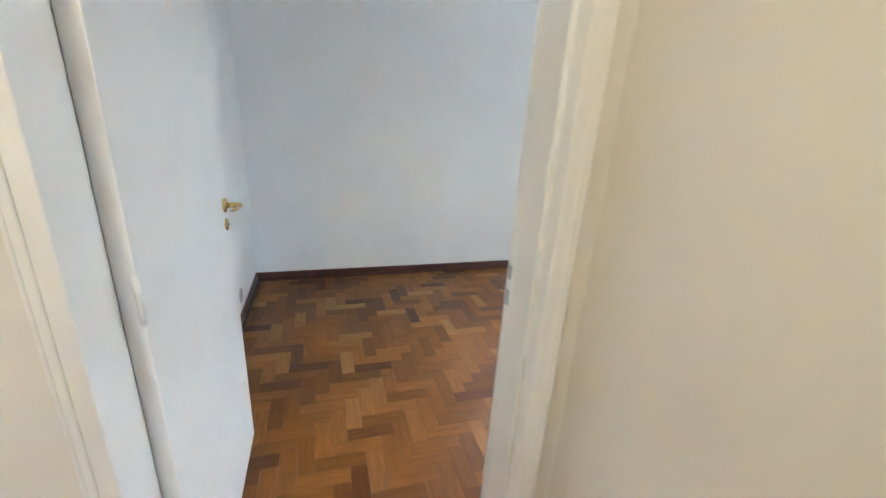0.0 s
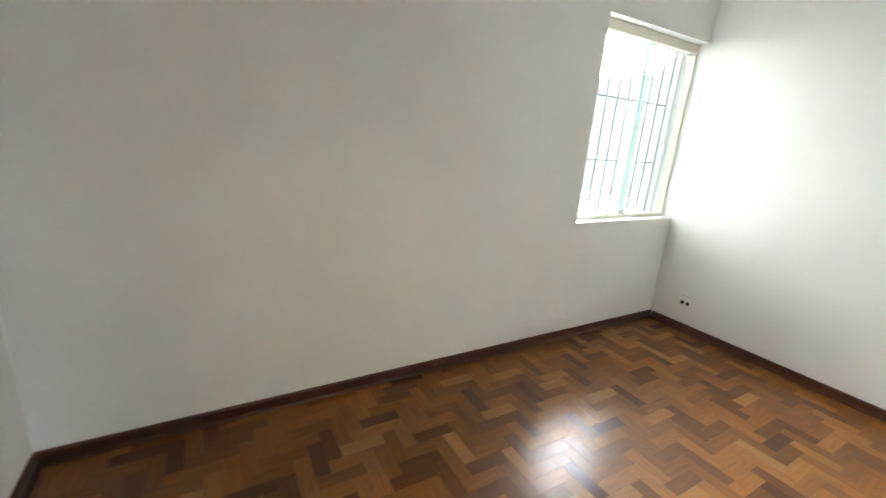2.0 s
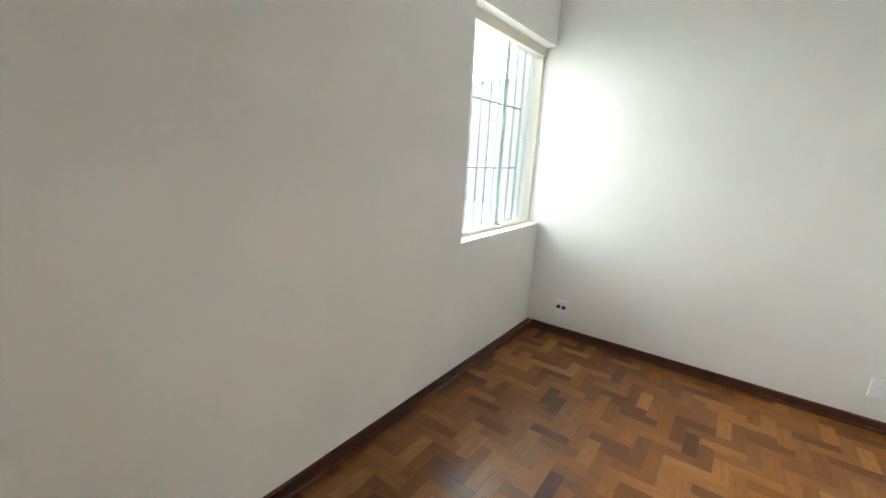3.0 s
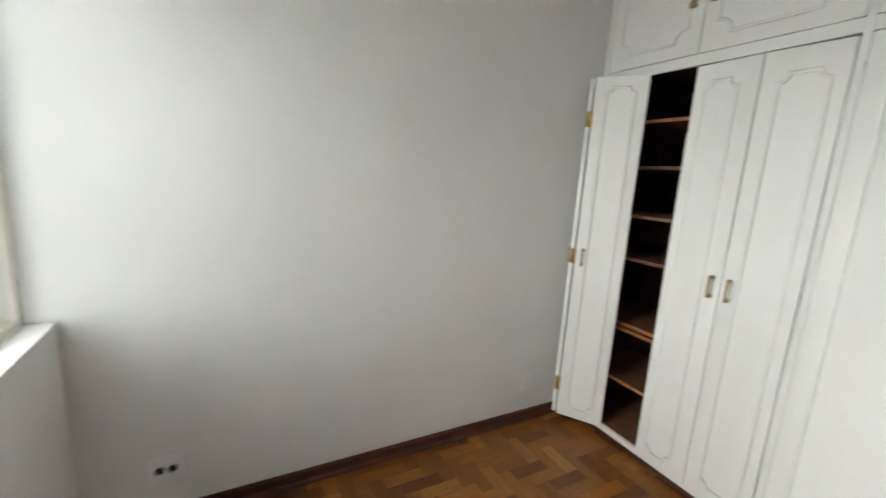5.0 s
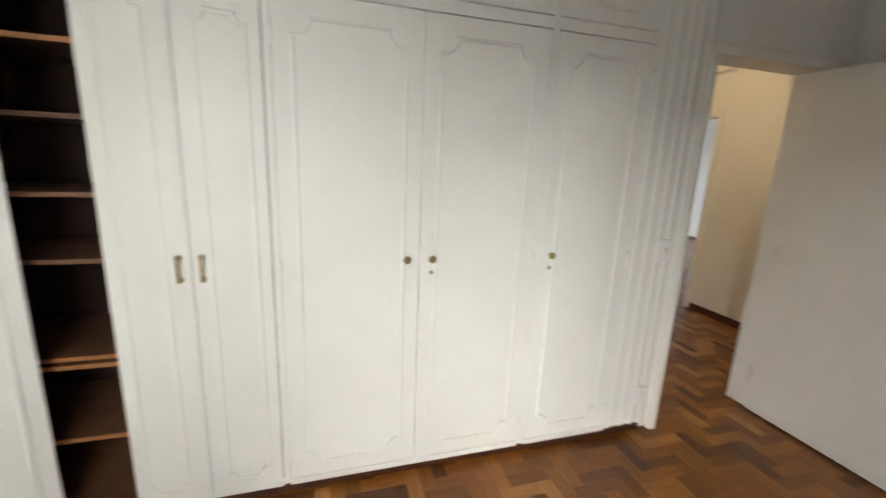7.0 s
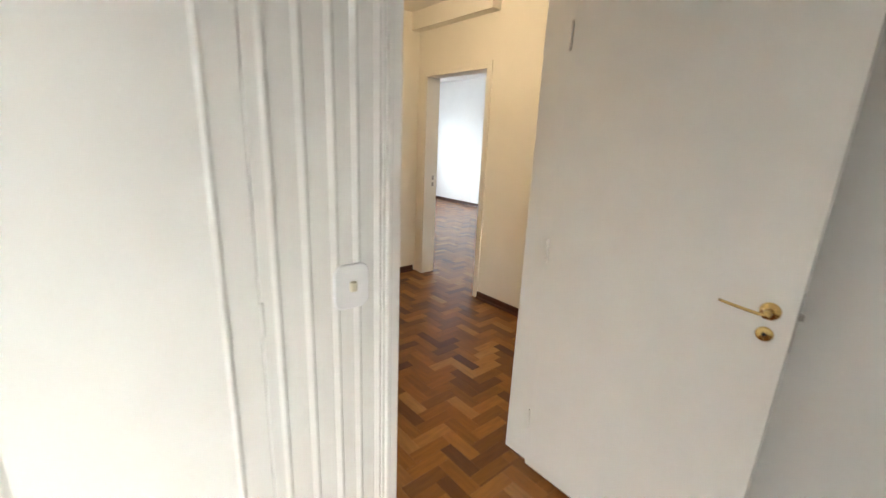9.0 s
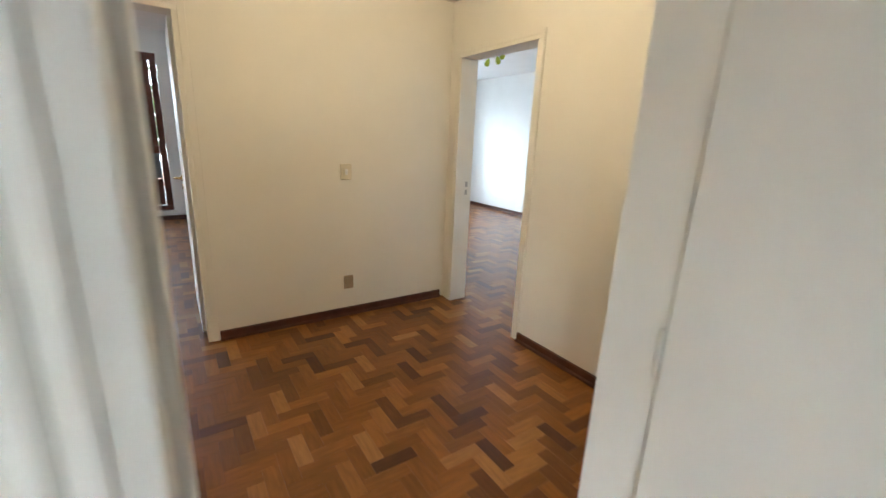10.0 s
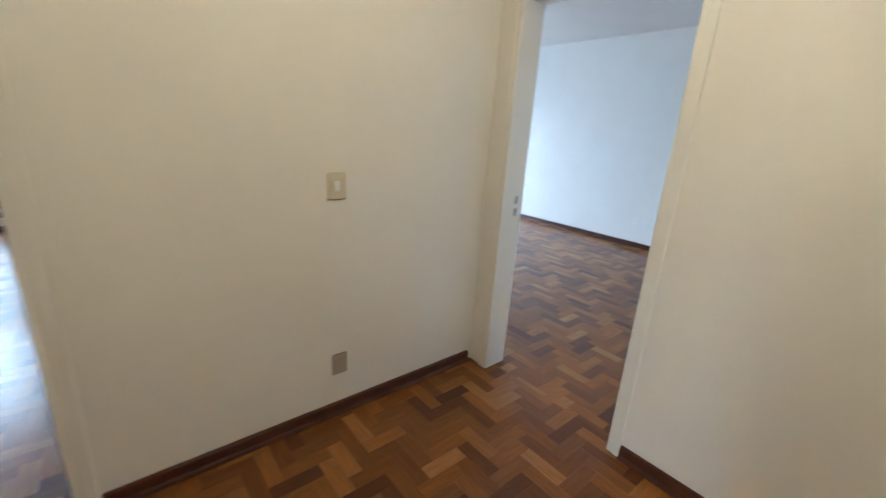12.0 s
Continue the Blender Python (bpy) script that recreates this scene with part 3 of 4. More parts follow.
# ---- switches and sockets ----
def plate(name, at, out, w, h, material, label, category, kind_of):
    """A rounded cover plate with its insert. out: the wall's normal."""
    o = Vector(out)
    side = Vector((0, 0, 1)).cross(o)
    root = group_at(name, *at)

    def slab(cu, cz, ww, hh, d0, d1, r):
        bm = bmesh.new()
        d = d1 - d0
        rows = []
        for shrink, y in ((0.0, 0.0), (0.0, d * 0.55), (min(0.0012, d * 0.2), d * 0.85), (min(0.003, d * 0.4), d)):
            a_, b_, q = ww / 2 - shrink, hh / 2 - shrink, max(0.0006, r - shrink)
            ring = []
            for ox_, oz_, a0 in ((a_ - q, b_ - q, 0), (-a_ + q, b_ - q, 90), (-a_ + q, -b_ + q, 180), (a_ - q, -b_ + q, 270)):
                for i in range(7):
                    an = radians(a0 + 15 * i)
                    ring.append(bm.verts.new((ox_ + q * math.cos(an), y, oz_ + q * math.sin(an))))
            rows.append(ring)
        for r0, r1 in zip(rows, rows[1:]):
            for i in range(len(r0)):
                j = (i + 1) % len(r0)
                bm.faces.new((r0[i], r0[j], r1[j], r1[i]))
        bm.faces.new(rows[-1])
        bm.faces.new(rows[0])
        rot = Matrix((side, o, (0, 0, 1))).transposed().to_4x4()
        bmesh.ops.transform(bm, matrix=Matrix.Translation(Vector(at) + side * cu + Vector((0, 0, cz)) + o * d0) @ rot, verts=bm.verts)
        return bm
    part("cover", slab(0, 0, w, h, 0.0005, 0.009, 0.026 if kind_of == "toggle" else 0.007), material, root)
    base = Vector(at) + o * 0.009
    if kind_of == "socket":
        for s in (-0.023, 0.023):
            part("pin_socket", lathe([(0, 0.0), (0.0165, 0.0), (0.0165, 0.0018), (0.013, 0.0012), (0, 0.0012)], base + side * s, o, 18), HOLE, root, "dark round socket", True)
    elif kind_of == "toggle":
        bm = slab(0, 0.002, 0.017, 0.026, 0.009, 0.021, 0.002)
        part("rocker", bm, PLASTIC_OLD, root, "cream toggle")
    elif kind_of == "rocker":
        fr_ = part("insert", slab(0, 0, w * 0.52, h * 0.52, 0.0092, 0.011, 0.003), material, root)
        part("rocker", slab(0, 0, w * 0.26, h * 0.36, 0.0112, 0.016, 0.002), PLASTIC, fr_)
    elif kind_of == "blank":
        part("insert", slab(0, 0, w * 0.5, h * 0.5, 0.0092, 0.0105, 0.004), material, root)
    return tagged(root, label, category)


plate("wall_socket", (0.0, -0.288, 0.247), (-1, 0, 0), 0.118, 0.112, PLASTIC, "white double round socket plate low on the wall", "socket", "socket")
plate("wall_plate", (0.0, -2.188, 0.257), (-1, 0, 0), 0.078, 0.116, PLASTIC, "white cover plate with a square insert beside the wardrobe", "socket", "blank")
plate("wall_socket", (-4.18, -1.632, 0.24), (1, 0, 0), 0.082, 0.112, PLASTIC, "white cover plate low beside the open door", "socket", "blank")
cp = group_at("round_cover", -4.18, -0.66, 0.175)
part("cover", lathe([(0, 0), (0.05, 0), (0.05, 0.003), (0.046, 0.005), (0, 0.0055)], (-4.18, -0.66, 0.175), (1, 0, 0), 28), surface("grey_plastic", (0.45, 0.45, 0.44), 0.5), cp, smooth=True)
tagged(cp, "round grey blank cover low on the white wall", "cover plate")
plate("light_switch", (-3.062, FRONT + 0.006, 1.100), (0, 1, 0), 0.098, 0.120, PLASTIC, "white light switch with a cream toggle on the end panel", "switch", "toggle")
plate("wall_plate", (-3.068, FRONT + 0.006, 0.24), (0, 1, 0), 0.06, 0.115, PLASTIC, "white cover plate low on the wardrobe end panel", "socket", "none")
plate("light_switch", (-4.354, HALL_S, 1.168), (0, 1, 0), 0.088, 0.118, PLASTIC_OLD, "yellowed light switch on the hall wall", "switch", "rocker")
plate("wall_socket", (-4.360, HALL_S, 0.283), (0, 1, 0), 0.078, 0.112, PLASTIC_TAN, "tan cover plate low on the hall wall", "socket", "blank")
for y in (-6.12, -5.99):
    plate("wall_socket", (SIDE_W, y, 0.36), (1, 0, 0), 0.075, 0.115, PLASTIC, "white socket on the far wall of the side room", "socket", "blank")
plate("wall_socket", (SIDE_W, -9.2, 0.36), (1, 0, 0), 0.075, 0.115, PLASTIC, "white socket on the far wall of the side room", "socket", "blank")

# ---- bedroom window ----
wy = 0.085
win = group_at("window_1", WIN_X, wy, WIN_Z0)
part("sill", box(WIN_X + 0.001, -0.004, WIN_Z0 - 0.001, -0.001, wy, WIN_Z0 + 0.006, 0.002), ENAMEL, win, "white painted window sill")
part("track", box(WIN_X + 0.001, wy, WIN_Z0, -0.001, wy + 0.075, WIN_Z0 + 0.018, 0.002), CREAM, win, "cream aluminium bottom track")
for y in (wy + 0.004, wy + 0.036, wy + 0.068):
    part("track_rib", box(WIN_X + 0.001, y, WIN_Z0 + 0.018, -0.001, y + 0.004, WIN_Z0 + 0.034), CREAM, win)
part("head_track", box(WIN_X + 0.001, wy - 0.012, WIN_Z1 - 0.070, -0.001, wy + 0.075, WIN_Z1 - 0.002, 0.003), CREAM, win, "cream aluminium head track")
part("jamb_profile", box(-0.020, wy, WIN_Z0 + 0.018, -0.001, wy + 0.07, WIN_Z1 - 0.071, 0.002), CREAM, win)
part("jamb_profile", box(WIN_X + 0.001, wy, WIN_Z0 + 0.018, WIN_X + 0.018, wy + 0.07, WIN_Z1 - 0.071, 0.002), CREAM, win)
for x0, x1, y in ((WIN_X + 0.02, -0.505, wy + 0.048), (-0.575, -0.022, wy + 0.018)):
    g = part("pane", box(x0, y, WIN_Z0 + 0.022, x1, y + 0.008, WIN_Z1 - 0.072), GLASS, win, "clear frameless sliding glass pane")
    g.visible_shadow = False
    ed = x1 if y > wy + 0.03 else x0
    e = part("glass_edge", box(ed - 0.011, y - 0.0005, WIN_Z0 + 0.023, ed + 0.011, y + 0.0085, WIN_Z1 - 0.073), GLASS_EDGE, g, "greenish glass edge")
lt = part("latch", box(-0.570, wy + 0.004, WIN_Z0 + 0.026, -0.530, wy + 0.0175, WIN_Z0 + 0.072, 0.003), STEEL, win, "small steel window latch")
part("latch_knob", rod((-0.541, wy + 0.004, WIN_Z0 + 0.04), (-0.541, wy - 0.008, WIN_Z0 + 0.04), 0.005), HOLE, lt)
tagged(win, "sliding glass window in a cream aluminium frame", "window", kind="structure")
gr = group_at("window_grille", WIN_X, 0.23, WIN_Z0)
for k in range(10):
    x = -0.05 - 0.125 * k
    part("upright_bar", rod((x, 0.235, WIN_Z0 - 0.05), (x, 0.235, WIN_Z1 + 0.06), 0.0085, n=8), BAR, gr, smooth=True)
for z in (WIN_Z0 + 0.012, 1.372, 1.848, 2.29):
    part("cross_bar", box(WIN_X - 0.06, 0.240, z - 0.005, 0.02, 0.258, z + 0.005), BAR, gr)
tagged(gr, "grey painted iron security grille outside the window", "grille")
struct("wall_outer_pier", box(-0.02, 0.2, -0.5, 0.15, 0.36, 3.0), RENDER, "white outdoor pier beside the window")

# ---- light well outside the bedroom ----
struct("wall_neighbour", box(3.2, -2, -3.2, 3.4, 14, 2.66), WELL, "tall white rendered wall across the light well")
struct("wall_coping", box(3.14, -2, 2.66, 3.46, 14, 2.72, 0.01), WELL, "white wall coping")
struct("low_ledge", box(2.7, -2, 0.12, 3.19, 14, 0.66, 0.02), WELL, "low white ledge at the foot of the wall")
struct("pavement_terrace", box(0.16, 0.37, -0.1, 2.7, 14, 0.12), SLAB, "grey flat roof slab in the light well")
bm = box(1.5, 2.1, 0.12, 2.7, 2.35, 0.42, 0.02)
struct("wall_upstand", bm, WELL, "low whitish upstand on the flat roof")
for i in range(4):
    rng = random.Random(40 + i)
    cx, cy = 1.2 + 0.25 * i, 1.5 + 0.35 * i
    pts = [(cx + (0.30 + 0.1 * math.sin(3 * a + i)) * math.cos(a), cy + (0.5 + 0.16 * math.cos(2 * a + i)) * math.sin(a) + 0.12 * a, 0.135 + 0.008 * i) for a in [k * 0.26 for k in range(26)]]
    c = mesh_ob("cable", tube(pts, 0.008, 6), CABLE, True)
    tagged(c, "grey loose cable coiled on the flat roof", "cable", "cables on the flat roof")

# ---- living room window ----
lw = group_at("window_2", LW_X0, LIV_S - 0.1, LW_Z0)
y0, y1 = LIV_S - 0.12, LIV_S - 0.03
TR = 1.115
MX = -1.925
part("frame_bottom", box(LW_X0, y0, LW_Z0 + 0.001, LW_X1, y1, LW_Z0 + 0.07, 0.004), FRAME, lw)
part("frame_top", box(LW_X0, y0, LW_Z1 - 0.10, LW_X1, y1, LW_Z1 - 0.001, 0.004), FRAME, lw)
for x0, x1 in ((LW_X0 + 0.001, LW_X0 + 0.09), (LW_X1 - 0.11, LW_X1 - 0.001), (MX - 0.065, MX + 0.065)):
    part("upright", box(x0, y0, LW_Z0 + 0.071, x1, y1, LW_Z1 - 0.101, 0.004), FRAME, lw)
for x0, x1 in ((LW_X0 + 0.091, MX - 0.066), (MX + 0.066, LW_X1 - 0.111)):
    part("transom", box(x0, y0, TR - 0.06, x1, y1, TR + 0.06, 0.004), FRAME, lw)
    p_ = part("pane", box(x0, y0 + 0.04, LW_Z0 + 0.071, x1, y0 + 0.045, TR - 0.061), GLASS, lw, "clear fixed glass pane")
    p_.visible_shadow = False
for a, b, yy in ((-1.73, -1.03, y0 + 0.045), (-3.14, -2.425, y0 + 0.045)):
    s = part("sash", box(a, yy, TR + 0.061, a + 0.085, yy + 0.04, LW_Z1 - 0.101, 0.003), FRAME, lw, "sliding wooden sash")
    part("sash_stile", box(b - 0.085, yy, TR + 0.061, b, yy + 0.04, LW_Z1 - 0.101, 0.003), FRAME, s)
    part("sash_rail", box(a + 0.086, yy, TR + 0.061, b - 0.086, yy + 0.04, TR + 0.115, 0.003), FRAME, s)
    part("sash_rail", box(a + 0.086, yy, LW_Z1 - 0.155, b - 0.086, yy + 0.04, LW_Z1 - 0.101, 0.003), FRAME, s)
    p_ = part("sash_pane", box(a + 0.08, yy + 0.018, TR + 0.11, b - 0.08, yy + 0.022, LW_Z1 - 0.15), GLASS, s, "clear sliding glass pane")
    p_.visible_shadow = False
for x in (MX - 0.05, LW_X1 - 0.06):
    part("shutter_bolt", rod((x, y1 + 0.008, LW_Z1 - 0.32), (x, y1 + 0.008, LW_Z1 - 0.12), 0.007, n=8), STEEL, lw, "steel espagnolette bolt", True)
part("roller_panel", box(LW_X0 + 0.1, y0 - 0.03, 0.66, -2.60, y0 - 0.012, LW_Z1 - 0.11), CURTAIN, lw, "slate blue panel behind the glass")
part("low_panel", box(LW_X0 + 0.1, y0 - 0.03, LW_Z0 + 0.075, -2.60, y0 - 0.012, 0.65), FRAME, lw, "dark wood lower panel")
part("sill_board", box(LW_X0 - 0.05, LIV_S - 0.025, LW_Z0 - 0.052, LW_X1 + 0.05, LIV_S + 0.03, LW_Z0 - 0.002, 0.004), ENAMEL, lw, "white sill board")
tagged(lw, "wide dark wooden window with sliding sashes and a transom", "window", kind="structure")


def shutter(x0, x1, y, tilt):
    root = group_at("louvred_shutter", x0, y, LW_Z0)
    m = Matrix.Translation((x0, y, 0)) @ Matrix.Rotation(radians(tilt), 4, "Z") @ Matrix.Translation((-x0, -y, 0))

    def put(nm, bm):
        bmesh.ops.transform(bm, matrix=m, verts=bm.verts)
        part(nm, bm, SHUTTER, root)
    put("stile", box(x0, y - 0.02, LW_Z0 + 0.02, x0 + 0.05, y + 0.02, LW_Z1 - 0.08))
    put("stile", box(x1 - 0.05, y - 0.02, LW_Z0 + 0.02, x1, y + 0.02, LW_Z1 - 0.08))
    put("rail", box(x0 + 0.051, y - 0.02, LW_Z0 + 0.02, x1 - 0.051, y + 0.02, LW_Z0 + 0.12))
    put("rail", box(x0 + 0.051, y - 0.02, LW_Z1 - 0.18, x1 - 0.051, y + 0.02, LW_Z1 - 0.08))
    z = LW_Z0 + 0.14
    while z < LW_Z1 - 0.2:
        b = box(x0 + 0.051, -0.018, -0.004, x1 - 0.051, 0.018, 0.004)
        bmesh.ops.transform(b, matrix=Matrix.Translation((0, y, z)) @ Matrix.Rotation(radians(38), 4, "X"), verts=b.verts)
        put("slat", b)
        z += 0.042
    return tagged(root, "faded reddish louvred wooden shutter opened outside the window", "shutter", "shutters of the wide window")


shutter(-0.745, -0.235, y0 - 0.045, -94)
shutter(-1.985, -1.475, y0 - 0.045, -92)

# ---- outside the living room ----
struct("ground", box(-300, -300, -3.4, 300, 300, -3.2), GROUND, "bare ground of the neighbourhood")
roof = group_at("tiled_eave", -2, -12.6, 0)
part("fascia", box(-8, -12.62, -0.02, 5, -12.52, 0.27), RENDER, roof, "white fascia under the tiles")
x = -5.0
while x < 2.6:
    bm = bmesh.new()
    n = 7
    rings = []
    for yy, zz, rr in ((-12.44, 0.305, 0.125), (-12.95, 0.42, 0.108)):
        for r_ in (rr, rr - 0.018):
            rings.append([bm.verts.new((x + r_ * math.cos(math.pi * i / n), yy, zz + r_ * 1.2 * math.sin(math.pi * i / n))) for i in range(n + 1)])
    for i in range(n):
        bm.faces.new((rings[0][i], rings[0][i + 1], rings[2][i + 1], rings[2][i]))
        bm.faces.new((rings[0][i], rings[0][i + 1], rings[1][i + 1], rings[1][i]))
    part("roof_tile", bm, TILE, roof)
    x += 0.27
part("roof_bed", box(-8, -12.95, 0.272, 5, -12.56, 0.32), TILE, roof)
tagged(roof, "low eave with curved terracotta tiles and white fascia", "roof")
rl = group_at("low_railing", -2, -11.2, -0.4)
for k in range(5):
    part("rail", box(-6, -11.25, -0.32 + 0.09 * k, 4, -11.22, -0.27 + 0.09 * k), BAR, rl)
for k in range(7):
    part("post", box(-5.5 + 1.4 * k, -11.21, -0.5, -5.45 + 1.4 * k, -11.17, 0.16), BAR, rl)
tagged(rl, "grey slatted railing below the window", "railing")
struct("pavement_balcony", box(-8, -12.5, -0.6, 5, -10.16, -0.5), SLAB, "grey balcony slab outside the wide window")


# glowing sheet added for bright sky, floor glare and living room light
glow, gn, glink, gp = node_mat("glowing_sky_white")
gp.inputs["Base Color"].default_value = (0.8, 0.85, 0.9, 1)
gp.inputs["Emission Color"].default_value = (0.93, 0.97, 1.0, 1)
gp.inputs["Emission Strength"].default_value = 2.2
bm = bmesh.new()
arc = [(80 * math.sin(radians(a)), -80 * math.cos(radians(a))) for a in range(-60, 61, 10)]
for (xa, ya), (xb, yb) in zip(arc, arc[1:]):
    bm.faces.new([bm.verts.new(p) for p in ((xa, ya, -4), (xb, yb, -4), (xb, yb, 60), (xa, ya, 60))])
struct("backdrop", bm, glow, "glowing white sheet for the sky beyond the gardens")


def house(name, x0, x1, y, z1, wallmat, label, holes):
    root = group_at(name, (x0 + x1) / 2, y, -3.2)
    part("wall", box(x0, y - 6, -3.2, x1, y, z1), wallmat, root)
    part("roof", box(x0 - 0.3, y - 6.3, z1, x1 + 0.3, y + 0.35, z1 + 0.18, 0.03), TILE, root, "terracotta roof edge")
    for hx, hz in holes:
        w = part("window", box(hx - 0.5, y - 0.05, hz, hx + 0.5, y + 0.02, hz + 1.1), FRAME, root)
        part("window_pane", box(hx - 0.42, y + 0.021, hz + 0.08, hx + 0.42, y + 0.03, hz + 1.02), CURTAIN, w)
    return tagged(root, label, "house")


house("neighbour_house", -0.5, 1.2, -17, 0.74, FACADE, "mauve painted low house beyond the tiled eave", [])
house("neighbour_house", 5.3, 9.5, -38, 1.9, RENDER, "pale house with a terracotta roof behind the garden", [])
house("neighbour_house", 0.6, 1.15, -23.5, 2.9, BRICK, "narrow orange painted house end", [])
pole = group_at("service_pole", -0.03, -16.4, -3.2)
part("shaft", rod((-0.03, -16.4, -3.2), (-0.03, -16.4, 0.9), 0.045), RENDER, pole, smooth=True)
tagged(pole, "white service pole before the mauve house", "pole")


def tree(x, y, z_crown, r, seed):
    rng = random.Random(seed)
    root = group_at("garden_tree", x, y, -3.2)
    bm = rod((x, y, -3.25), (x + 0.1, y, z_crown - r * 0.3), 0.14, 0.06, 10)
    for i in range(6):
        a = rng.uniform(0, 6.28)
        z = z_crown - r * rng.uniform(0.2, 0.7)
        add_rod(bm, (x + 0.08, y, z), (x + r * 0.7 * math.cos(a), y + r * 0.7 * math.sin(a), z + r * rng.uniform(0.3, 0.8)), 0.045, 0.012, 6)
    part("trunk", bm, BARK, root)
    verts, faces = [], []
    lobes = [(rng.gauss(0, 0.45) * r, rng.gauss(0, 0.45) * r, rng.gauss(0, 0.42) * r, r * rng.uniform(0.2, 0.42)) for _ in range(16)]
    for k in range(2600):
        lx, ly, lz, lr = rng.choice(lobes)
        u = Vector((rng.gauss(0, 1), rng.gauss(0, 1), rng.gauss(0, 1))).normalized() * lr * rng.uniform(0.55, 1.0)
        c = Vector((x + lx, y + ly, z_crown + lz)) + u
        d = Vector((rng.gauss(0, 1), rng.gauss(0, 1), rng.gauss(0, 0.7))).normalized()
        e = d.cross(Vector((rng.gauss(0, 1), rng.gauss(0, 1), rng.gauss(0, 1)))).normalized()
        s = rng.uniform(0.05, 0.10)
        i = len(verts)
        verts += [c - d * s * 1.5, c + e * s * 0.6, c + d * s * 1.5, c - e * s * 0.6]
        faces.append((i, i + 1, i + 2, i + 3))
    me = bpy.data.meshes.new("crown")
    me.from_pydata([v - place_of(root) for v in verts], [], faces)
    me.materials.append(LEAF)
    cr = new("crown", me)
    cr.parent = root
    return tagged(root, "leafy green garden tree behind the tiled eave", "tree", "garden trees")


tree(-1.45, -16.0, 1.75, 0.95, 3)
tree(0.5, -14.8, 0.52, 0.36, 5)
tree(-2.9, -19.5, 1.9, 1.5, 6)

# ---- spot lamp in the side room ----
LX, LY = -7.45, -7.20
lampg = group_at("ceiling_spot_lamp", LX, LY, H_SIDE)
part("canopy", box(LX - 0.12, LY - 0.05, H_SIDE - 0.028, LX + 0.12, LY + 0.05, H_SIDE - 0.001, 0.006), STEEL, lampg, "steel ceiling canopy")
part("bar", tube([(LX + 0.16, LY + 0.28, H_SIDE - 0.06), (LX + 0.07, LY + 0.13, H_SIDE - 0.05), (LX, LY, H_SIDE - 0.06), (LX - 0.05, LY - 0.15, H_SIDE - 0.07), (LX - 0.05, LY - 0.30, H_SIDE - 0.06)], 0.008, 8), STEEL, lampg, "curved steel bar", True)
part("stem", rod((LX, LY, H_SIDE - 0.028), (LX, LY, H_SIDE - 0.06), 0.008), STEEL, lampg)
for ox, oy, dx, dy in ((0.15, 0.26, 0.25, 0.2), (-0.02, -0.06, -0.1, 0.3), (-0.05, -0.29, 0.1, -0.3)):
    x, y, z = LX + ox, LY + oy, H_SIDE - 0.065
    s = part("shade", lathe([(0.010, 0.0), (0.018, 0.016), (0.032, 0.045), (0.038, 0.078), (0.033, 0.105), (0.024, 0.116), (0.021, 0.114), (0.029, 0.078), (0.015, 0.023), (0.010, 0.0)],
                            (x, y, z - 0.05), (dx, dy, -1), 18), LIME, lampg, "lime green glass shade", True)
    part("socket", rod((x, y, z), (x, y, z - 0.055), 0.011), STEEL, s)
tagged(lampg, "ceiling lamp with three lime green spot shades", "ceiling lamp")

# ---- parquet ----
BL, BW = 0.21, 0.07


def block_mesh(name):
    me = bpy.data.meshes.new(name)
    c, g, h = 0.0008, 0.0002, 0.008
    a, b = BL / 2 - g, BW / 2 - g
    v = [(sx * a, sy * b, -h) for sx, sy in ((-1, -1), (1, -1), (1, 1), (-1, 1))]
    v += [(sx * a, sy * b, -c * 0.7) for sx, sy in ((-1, -1), (1, -1), (1, 1), (-1, 1))]
    v += [(sx * (a - c), sy * (b - c), 0) for sx, sy in ((-1, -1), (1, -1), (1, 1), (-1, 1))]
    f = [(8, 9, 10, 11)]
    for i in range(4):
        j = (i + 1) % 4
        f += [(i, j, j + 4, i + 4), (i + 4, j + 4, j + 8, i + 8)]
    return v, f


def grain_uv(me, coords):
    layer = me.uv_layers.new(name="grain")
    for lp in me.loops:
        layer.data[lp.index].uv = coords[lp.vertex_index]


bv, bf = block_mesh("parquet_block")
shared = bpy.data.meshes.new("parquet_block")
shared.from_pydata(bv, [], bf)
grain_uv(shared, [(p[0], p[1]) for p in bv])
shared.materials.append(BLOCK)

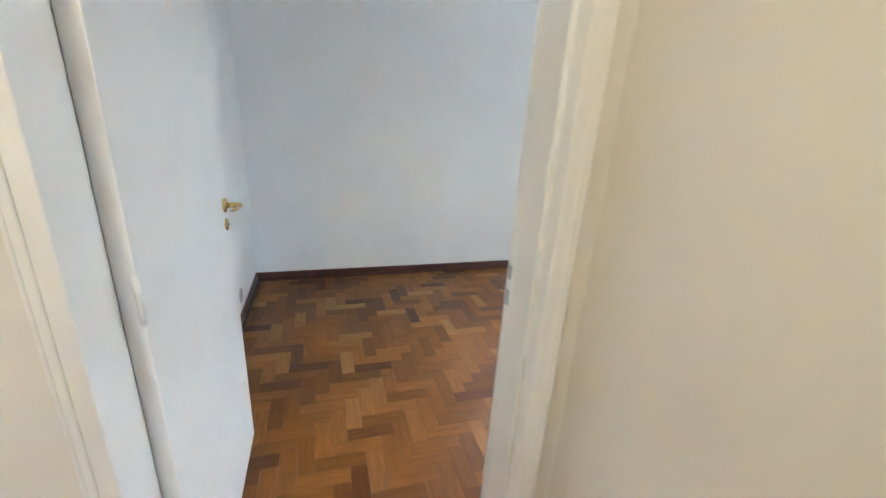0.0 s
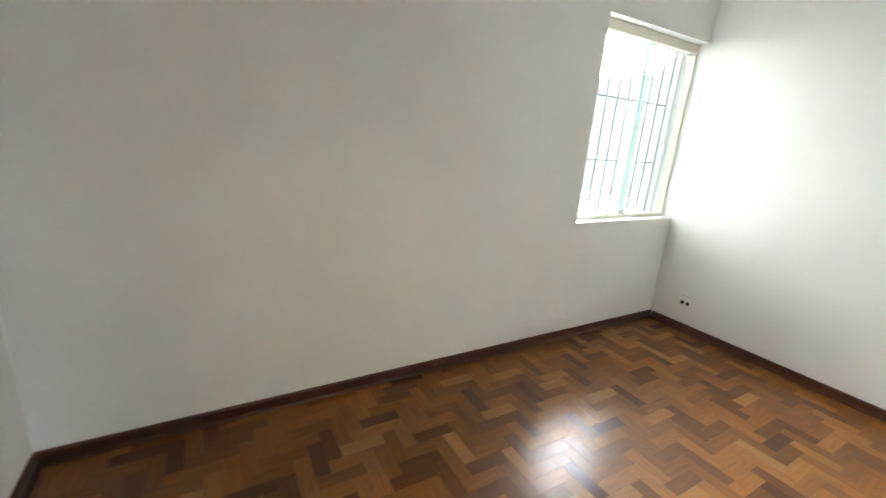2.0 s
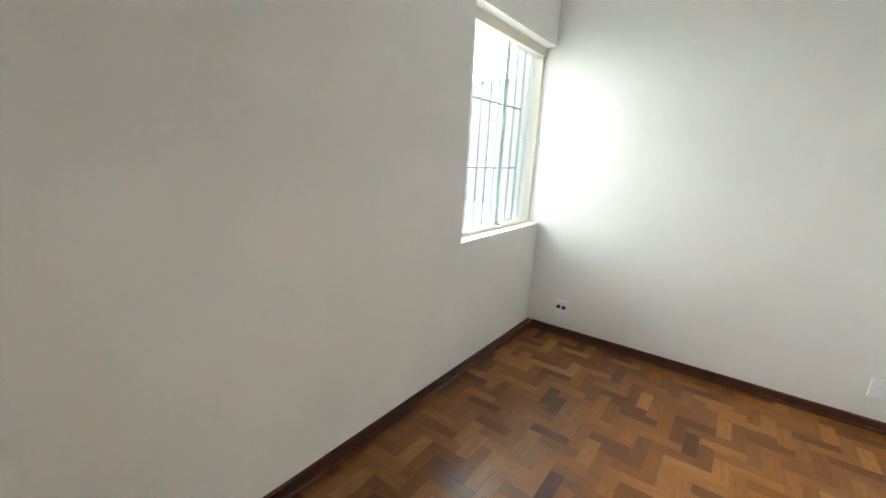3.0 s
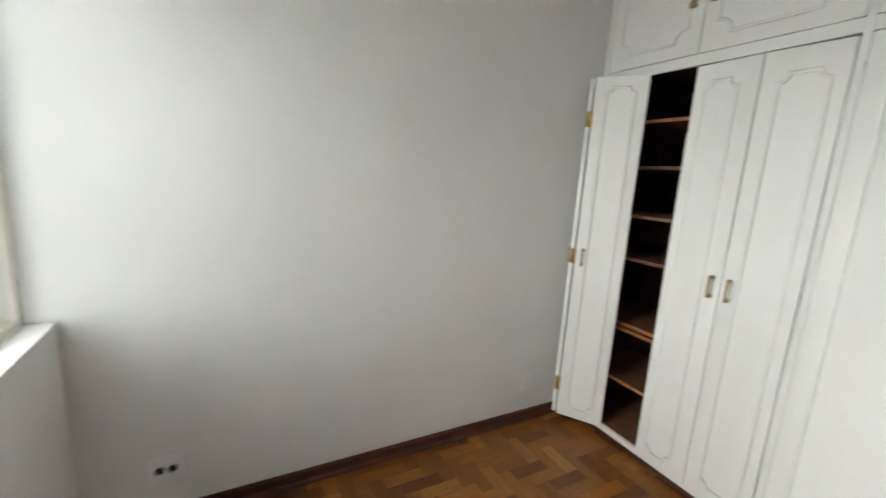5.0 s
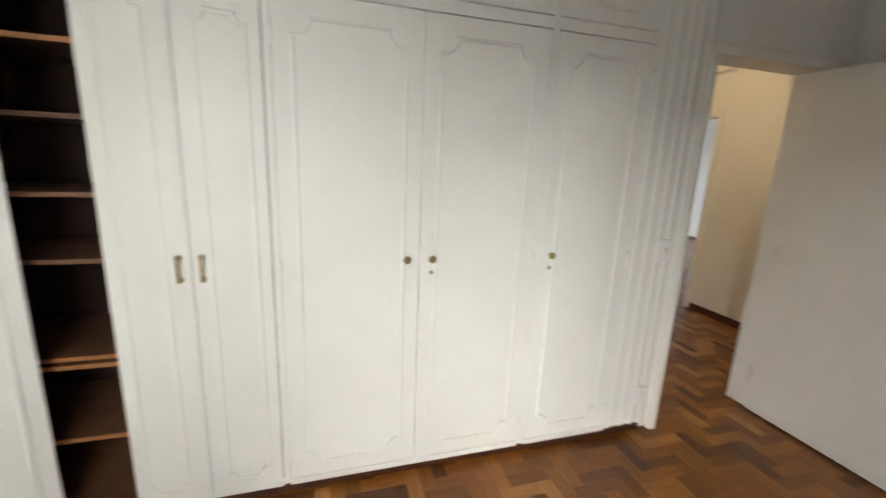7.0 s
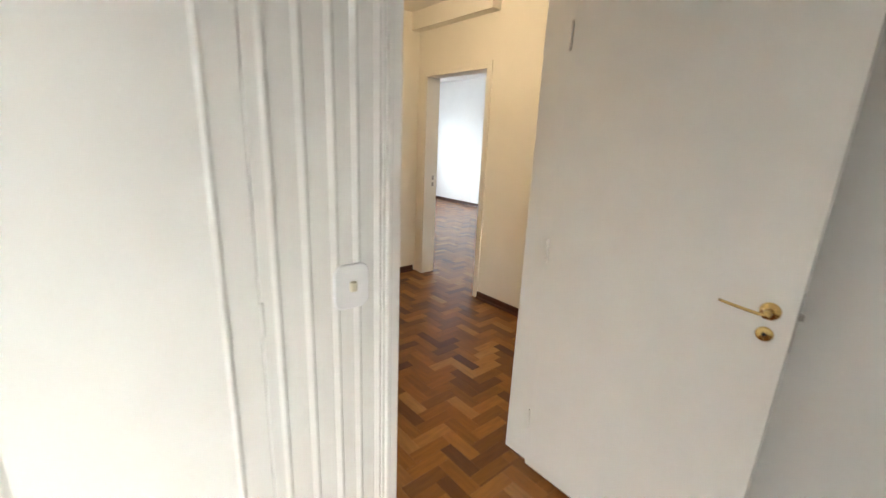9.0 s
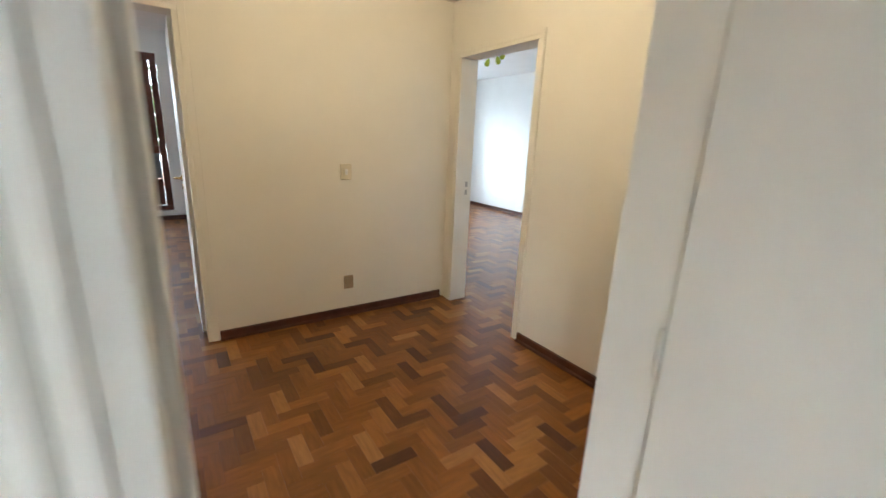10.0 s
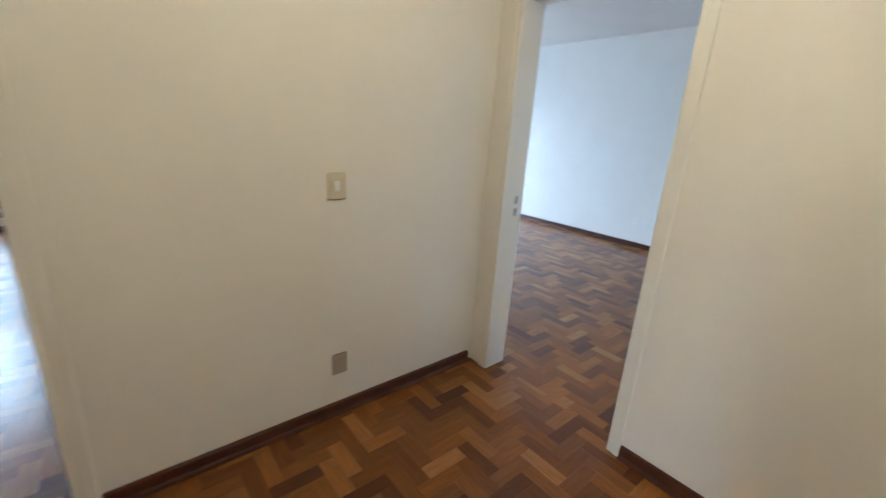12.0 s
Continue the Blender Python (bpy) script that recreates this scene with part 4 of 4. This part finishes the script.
ROOMS = {
    "floor_bedroom": (-4.20, -2.60, 0.02, 0.02),
    "floor_hall": (-5.36, -5.31, -2.47, -2.60),
    "floor_living": (-5.29, -10.17, -0.44, -5.31),
    "floor_side": (-9.30, -10.21, -5.36, -3.58),
}
NEAR = {"floor_bedroom": (-3.55, -2.25, -0.75, -0.55), "floor_hall": (-4.85, -5.05, -3.05, -2.75)}
rng = random.Random(11)
lists = {k: [] for k in ROOMS}
for i in range(-160, 20):
    for j in range(-170, 10):
        k = (i - j) % 6
        if k == 0:
            cx, cy, turned = (i + 1.5) * BW, (j + 0.5) * BW, 0
        elif k == 5:
            cx, cy, turned = (i + 0.5) * BW, (j + 1.5) * BW, 1
        else:
            continue
        for nm, (x0, yy0, x1, yy1) in ROOMS.items():
            hx, hy = (0.035, 0.10) if turned else (0.10, 0.035)
            if x0 - hx <= cx <= x1 + hx and yy0 - hy <= cy <= yy1 + hy:
                lists[nm].append((cx, cy, turned))
LABELS = {"floor_bedroom": "herringbone parquet of worn brown wooden blocks", "floor_hall": "dark amber herringbone parquet in the hall",
          "floor_living": "glossy herringbone parquet of the living room", "floor_side": "dull brown parquet of the side room"}
for nm, (x0, yy0, x1, yy1) in ROOMS.items():
    base = struct(nm, box(x0 - 0.1, yy0 - 0.0, -0.1, x1 + 0.1, yy1 - 0.0, -0.006), SUBFLOOR, LABELS[nm])
    verts, faces, uvs = [], [], []
    near = NEAR.get(nm)
    made = 0
    lo, hi = Vector((x0, yy0, -1)), Vector((x1, yy1, 1))
    for cx, cy, turned in lists[nm]:
        dz, t1, t2 = rng.uniform(-0.0004, 0.0), rng.gauss(0, 0.0004), rng.gauss(0, 0.0007)
        m = Matrix.Translation((cx, cy, dz)) @ Matrix.Rotation(radians(90 * turned), 4, "Z") @ Matrix.Rotation(t1, 4, "Y") @ Matrix.Rotation(t2, 4, "X")
        if near and made < 300 and near[0] <= cx <= near[2] and near[1] <= cy <= near[3]:
            ob = new("parquet_block", shared)
            ob.parent = base
            ob.matrix_basis = m
            made += 1
        else:
            o = len(verts)
            ou, ov = rng.uniform(0, 40), rng.uniform(0, 40)
            for p in bv:
                q = m @ Vector(p)
                verts.append([min(max(q[a], lo[a]), hi[a]) for a in range(3)])
            uvs += [(p[0] + ou, p[1] + ov) for p in bv]
            faces += [tuple(q + o for q in f) for f in bf]
    me = bpy.data.meshes.new("parquet_blocks")
    me.from_pydata(verts, [], faces)
    grain_uv(me, uvs)
    me.materials.append(BLOCK)
    rest = new("parquet_blocks", me)
    rest.parent = base
    tagged(rest, kind="stuff")
